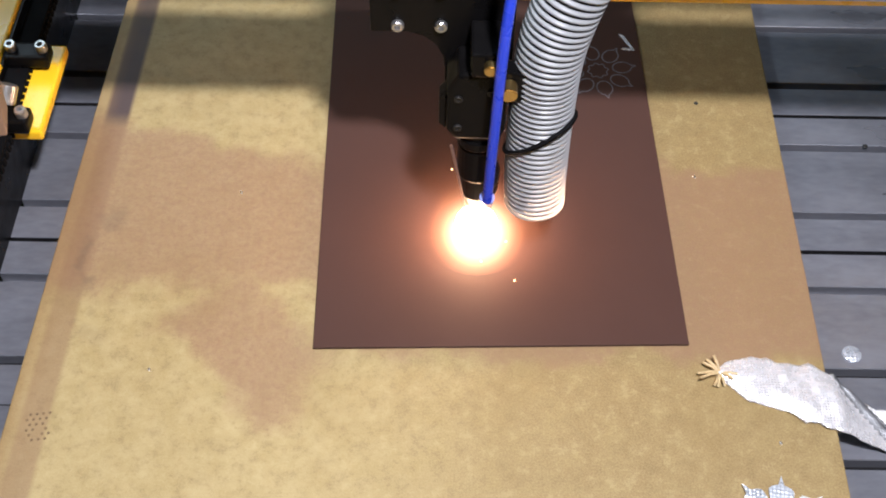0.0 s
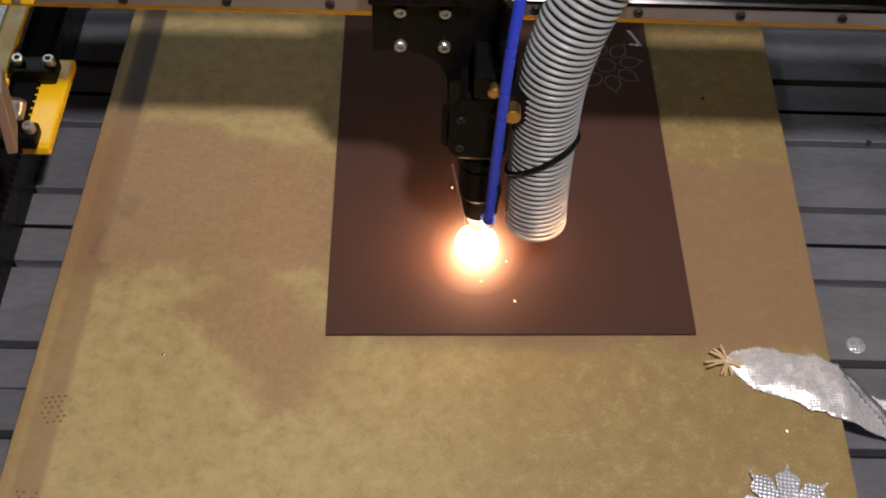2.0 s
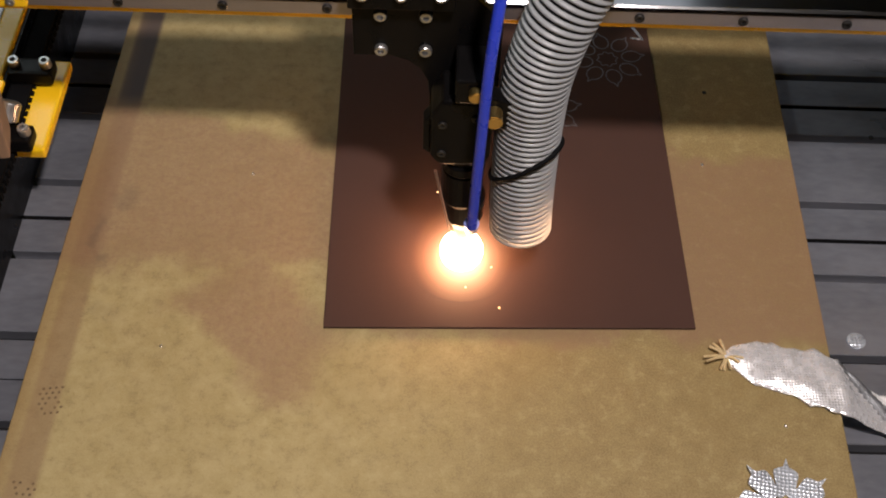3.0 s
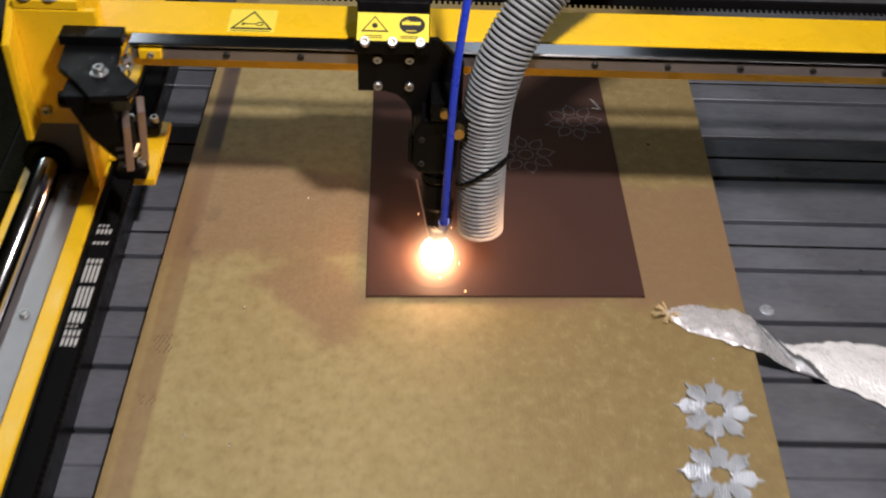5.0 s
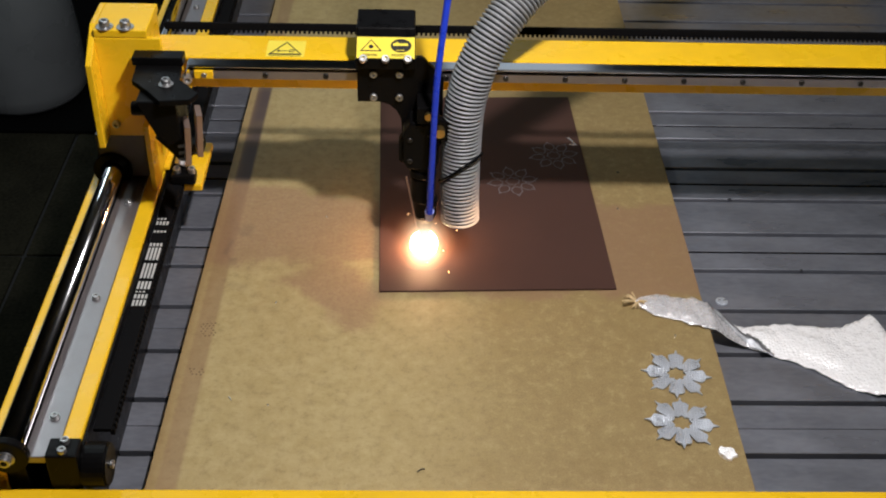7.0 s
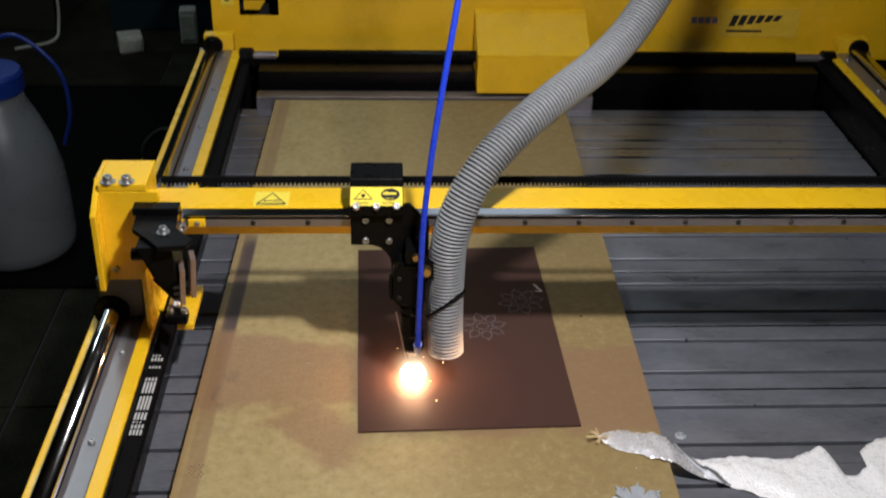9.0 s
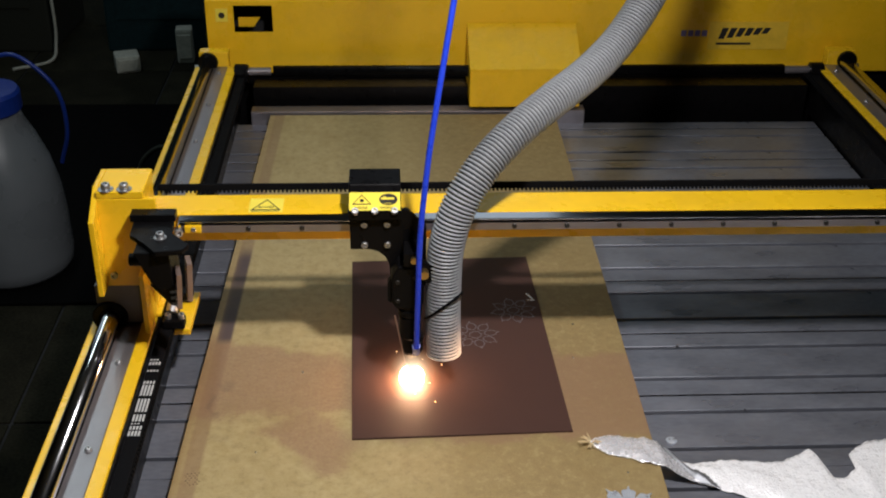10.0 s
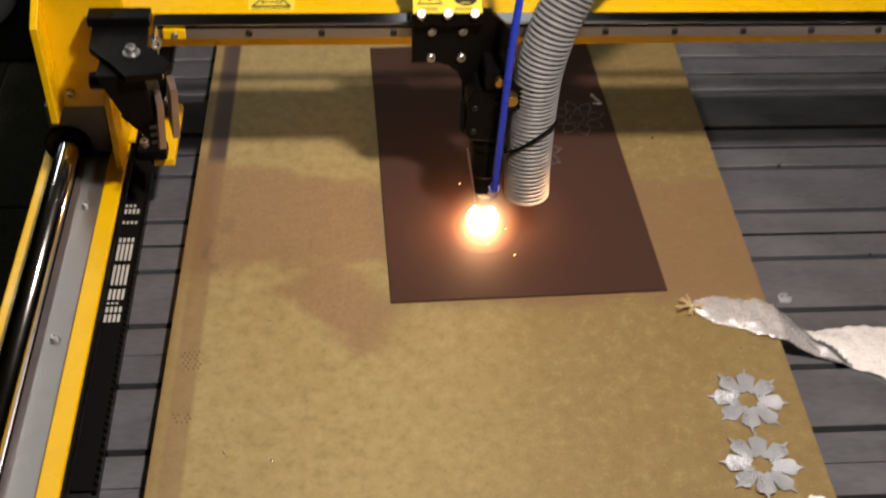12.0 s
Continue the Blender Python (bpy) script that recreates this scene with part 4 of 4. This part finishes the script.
hose_line = spline([(0.0455, -0.0146, 0.060), (0.0441, -0.0128, 0.090), (0.0433, -0.0100, 0.135), (0.0437, -0.0075, 0.180), (0.0446, -0.0080, 0.212), (0.0485, -0.0070, 0.240), (0.0590, -0.0025, 0.277),
                    (0.0775, 0.0085, 0.3125), (0.1048, 0.0279, 0.344), (0.1426, 0.056, 0.3720), (0.1919, 0.0953, 0.3973), (0.248, 0.142, 0.4210), (0.292, 0.181, 0.4480), (0.325, 0.211, 0.4800),
                    (0.352, 0.236, 0.515), (0.388, 0.270, 0.570), (0.425, 0.305, 0.645), (0.455, 0.335, 0.75), (0.472, 0.37, 0.95), (0.47, 0.41, 1.30), (0.46, 0.43, 1.6)], 18)
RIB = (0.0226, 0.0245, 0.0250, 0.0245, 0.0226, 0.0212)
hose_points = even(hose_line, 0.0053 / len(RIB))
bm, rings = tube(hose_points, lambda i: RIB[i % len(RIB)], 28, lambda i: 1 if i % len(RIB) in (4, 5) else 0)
part("corrugated_wall", bm, (HOSE, GROOVE_SHADE), hose)
strap, _ = tube([Vector((0.0436 + 0.0256 * math.cos(a), -0.0100 + 0.0256 * math.sin(a), 0.137 + 0.021 * math.cos(a) - 0.014 * math.sin(a))) for a in (2 * math.pi * k / 30 for k in range(31))], 0.0018, 8)
part("cable_tie", strap, RUBBER, hose, "black cable tie")

# ---- the glowing spot ----
def spark_ball(r):
    """A ball as wide as the spark's glare, cut off by the plate."""
    bm = bmesh.new()
    bmesh.ops.create_uvsphere(bm, u_segments=32, v_segments=20, radius=r)
    bm.transform(Matrix.Translation((0, -0.004, 0.012)))
    bmesh.ops.bisect_plane(bm, geom=bm.verts[:] + bm.edges[:] + bm.faces[:], plane_co=(0, 0, 0.0036), plane_no=(0, 0, -1), clear_outer=True)
    return bm


spark = thing("cutting_spark", "white-hot glowing spark where the laser meets the steel", "spark")
part("core", spark_ball(0.0180), glow_material("white_hot", (1.0, 0.56, 0.27), 150, 1.0), spark, smooth=True)


def glare_material(name, inner, outer, reach, most):
    """Glare that thins out from the middle of its dome to the rim."""
    m = glow_material(name, inner, 2.4, 0.1)
    n, link = m.node_tree.nodes, m.node_tree.links.new
    co, flat, size = n.new("ShaderNodeTexCoord"), n.new("ShaderNodeVectorMath"), n.new("ShaderNodeVectorMath")
    flat.operation, size.operation = "CROSS_PRODUCT", "LENGTH"
    link(co.outputs["Object"], flat.inputs[0])
    flat.inputs[1].default_value = (0, -0.707, 0.707)
    link(flat.outputs[0], size.inputs[0])
    fall, power, tint = n.new("ShaderNodeMapRange"), n.new("ShaderNodeMath"), n.new("ShaderNodeMix")
    fall.inputs["From Min"].default_value, fall.inputs["From Max"].default_value = 0.012, reach
    fall.inputs["To Min"].default_value, fall.inputs["To Max"].default_value = 1.0, 0.0
    link(size.outputs["Value"], fall.inputs["Value"])
    power.operation = "POWER"
    power.inputs[1].default_value = 2.6
    link(fall.outputs[0], power.inputs[0])
    scale = n.new("ShaderNodeMath")
    scale.operation = "MULTIPLY"
    scale.inputs[1].default_value = most
    link(power.outputs[0], scale.inputs[0])
    link(scale.outputs[0], n["Mix Shader"].inputs[0])
    tint.data_type = "RGBA"
    link(fall.outputs[0], tint.inputs["Factor"])
    tint.inputs["A"].default_value, tint.inputs["B"].default_value = (*outer, 1), (*inner, 1)
    link(tint.outputs["Result"], n["Emission"].inputs[0])
    return m


for r, most in ((0.0290, 0.50), (0.0480, 0.42)):
    # a dome that holds the lens bloom, open towards the plate; its middle is the hot core's middle
    bm = bmesh.new()
    bmesh.ops.create_uvsphere(bm, u_segments=32, v_segments=24, radius=r)
    bmesh.ops.bisect_plane(bm, geom=bm.verts[:] + bm.edges[:] + bm.faces[:], plane_co=(0, 0, 0), plane_no=(0, 0.7, -0.7), clear_outer=True)
    bmesh.ops.bisect_plane(bm, geom=bm.verts[:] + bm.edges[:] + bm.faces[:], plane_co=(0, 0, -0.0084), plane_no=(0, 0, -1), clear_outer=True)
    part("halo", bm, glare_material("spark_glare", (1.0, 0.72, 0.42), (1.0, 0.42, 0.15), r, most), spark, smooth=True).location = (0, -0.004, 0.012)
rnd = random.Random(4)
for k in range(7):
    a, d = rnd.uniform(0, 2 * math.pi), rnd.uniform(0.03, 0.075)
    bm = bmesh.new()
    bmesh.ops.create_icosphere(bm, subdivisions=1, radius=rnd.uniform(0.0004, 0.0009))
    bm.transform(Matrix.Translation((d * math.cos(a), d * math.sin(a), rnd.uniform(0.004, 0.02))))
    part("flying_spark", bm, glow_material("orange_hot", (1.0, 0.6, 0.25), 6, 1.0), spark)

# ---- beside the machine ----
jug = thing("plastic_jug", "large translucent white plastic jug with a blue cap", "jug", at=(-1.035, 1.745, FLOOR + 0.012))
part("body", lathe([(0.15, 0.0), (0.165, 0.02), (0.168, 0.05), (0.167, 0.16), (0.160, 0.25), (0.142, 0.33), (0.116, 0.40), (0.090, 0.455), (0.080, 0.49)], 40), JUG, jug, smooth=True)
part("cap", lathe([(0.088, 0.485), (0.092, 0.49), (0.092, 0.535), (0.086, 0.545), (0.03, 0.548), (0.028, 0.565), (0.001, 0.567)], 32), BLUECAP, jug, smooth=False)
loop, _ = tube(spline([(0.0, 0.0, 0.56), (0.02, 0.0, 0.62), (0.10, 0.0, 0.64), (0.19, 0.0, 0.55), (0.20, 0.02, 0.42), (0.16, 0.06, 0.30)], 8), 0.006, 8)
part("water_pipe", loop, BLUECAP, jug, "thin blue pipe leaving the cap")


mat_edge = part("rubber_mat", box(-3.2, -0.40, 1.53, 3.0, FLOOR + 0.0002, FLOOR + 0.0115, 0.004), material("worn_black_mat", (0.003, 0.003, 0.003), 0.85, spec=0.03))
tagged(mat_edge, "black rubber mat under the jug", "mat")


def clutter(name, label, category, at, size, mat, turn=0.0):
    ob = thing(name, label, category, at=at)
    ob.rotation_euler = (0, 0, turn)
    x, y, z = size
    part("body", box(-x / 2, x / 2, -y / 2, y / 2, 0.0, z, 0.01), mat, ob)
    part("panel", box(-x * .4, x * .4, -y / 2 - 0.006, -y / 2 + 0.002, z * .15, z * .85, 0.003), mat, ob)
    return ob


clutter("tool_cabinet", "dark teal steel tool cabinet by the far wall", "cabinet", (-0.93, 3.85, FLOOR), (0.46, 0.4, 0.95), TEAL, 0.03)
clutter("tool_cabinet", "tall dark workshop cupboard by the far wall", "cabinet", (-1.75, 3.9, FLOOR), (0.75, 0.5, 1.3), OLIVE, -0.05)
clutter("carton", "small pale carton on the floor behind the machine", "box", (-1.03, 3.42, FLOOR), (0.10, 0.10, 0.07), PALE_LIT, 0.3)
clutter("carton", "small pale carton on the floor behind the machine", "box", (-0.80, 3.52, FLOOR), (0.07, 0.07, 0.15), PALE_LIT, 0.1)
clutter("canvas_bag", "dull olive canvas bundle behind the jug", "bag", (-1.62, 2.7, FLOOR + 0.012), (0.35, 0.4, 0.30), OLIVE, 0.5)
cord, _ = tube(spline([(-1.37, 3.58, 0.3), (-1.36, 3.57, -0.2), (-1.345, 3.56, -0.5), (-1.35, 3.55, -0.65), (-1.37, 3.50, FLOOR + 0.008), (-1.5, 3.4, FLOOR + 0.008)], 8), 0.007, 8)
tagged(part("hanging_cord", cord, PALE_LIT), "pale cord hanging by the dark cupboard", "cord")
handle, _ = tube(spline([(-0.62, 2.1, FLOOR + 0.03), (-0.60, 2.12, FLOOR + 0.14), (-0.66, 2.16, FLOOR + 0.20), (-0.74, 2.18, FLOOR + 0.13), (-0.73, 2.16, FLOOR + 0.03)], 8), 0.008, 8)
tagged(part("coiled_pipe", handle, OLIVE), "loop of dull pipe lying on the mat", "pipe")


def motions():
    """The gantry travels along y; head, hose and spark go with it and along x."""
    walk(gantry, [(t, pose(0, y, 0)) for t, x, y in SPOT])
    for one in (head, hose, spark):
        walk(one, [(t, pose(x, y, 0)) for t, x, y in SPOT])


motions()
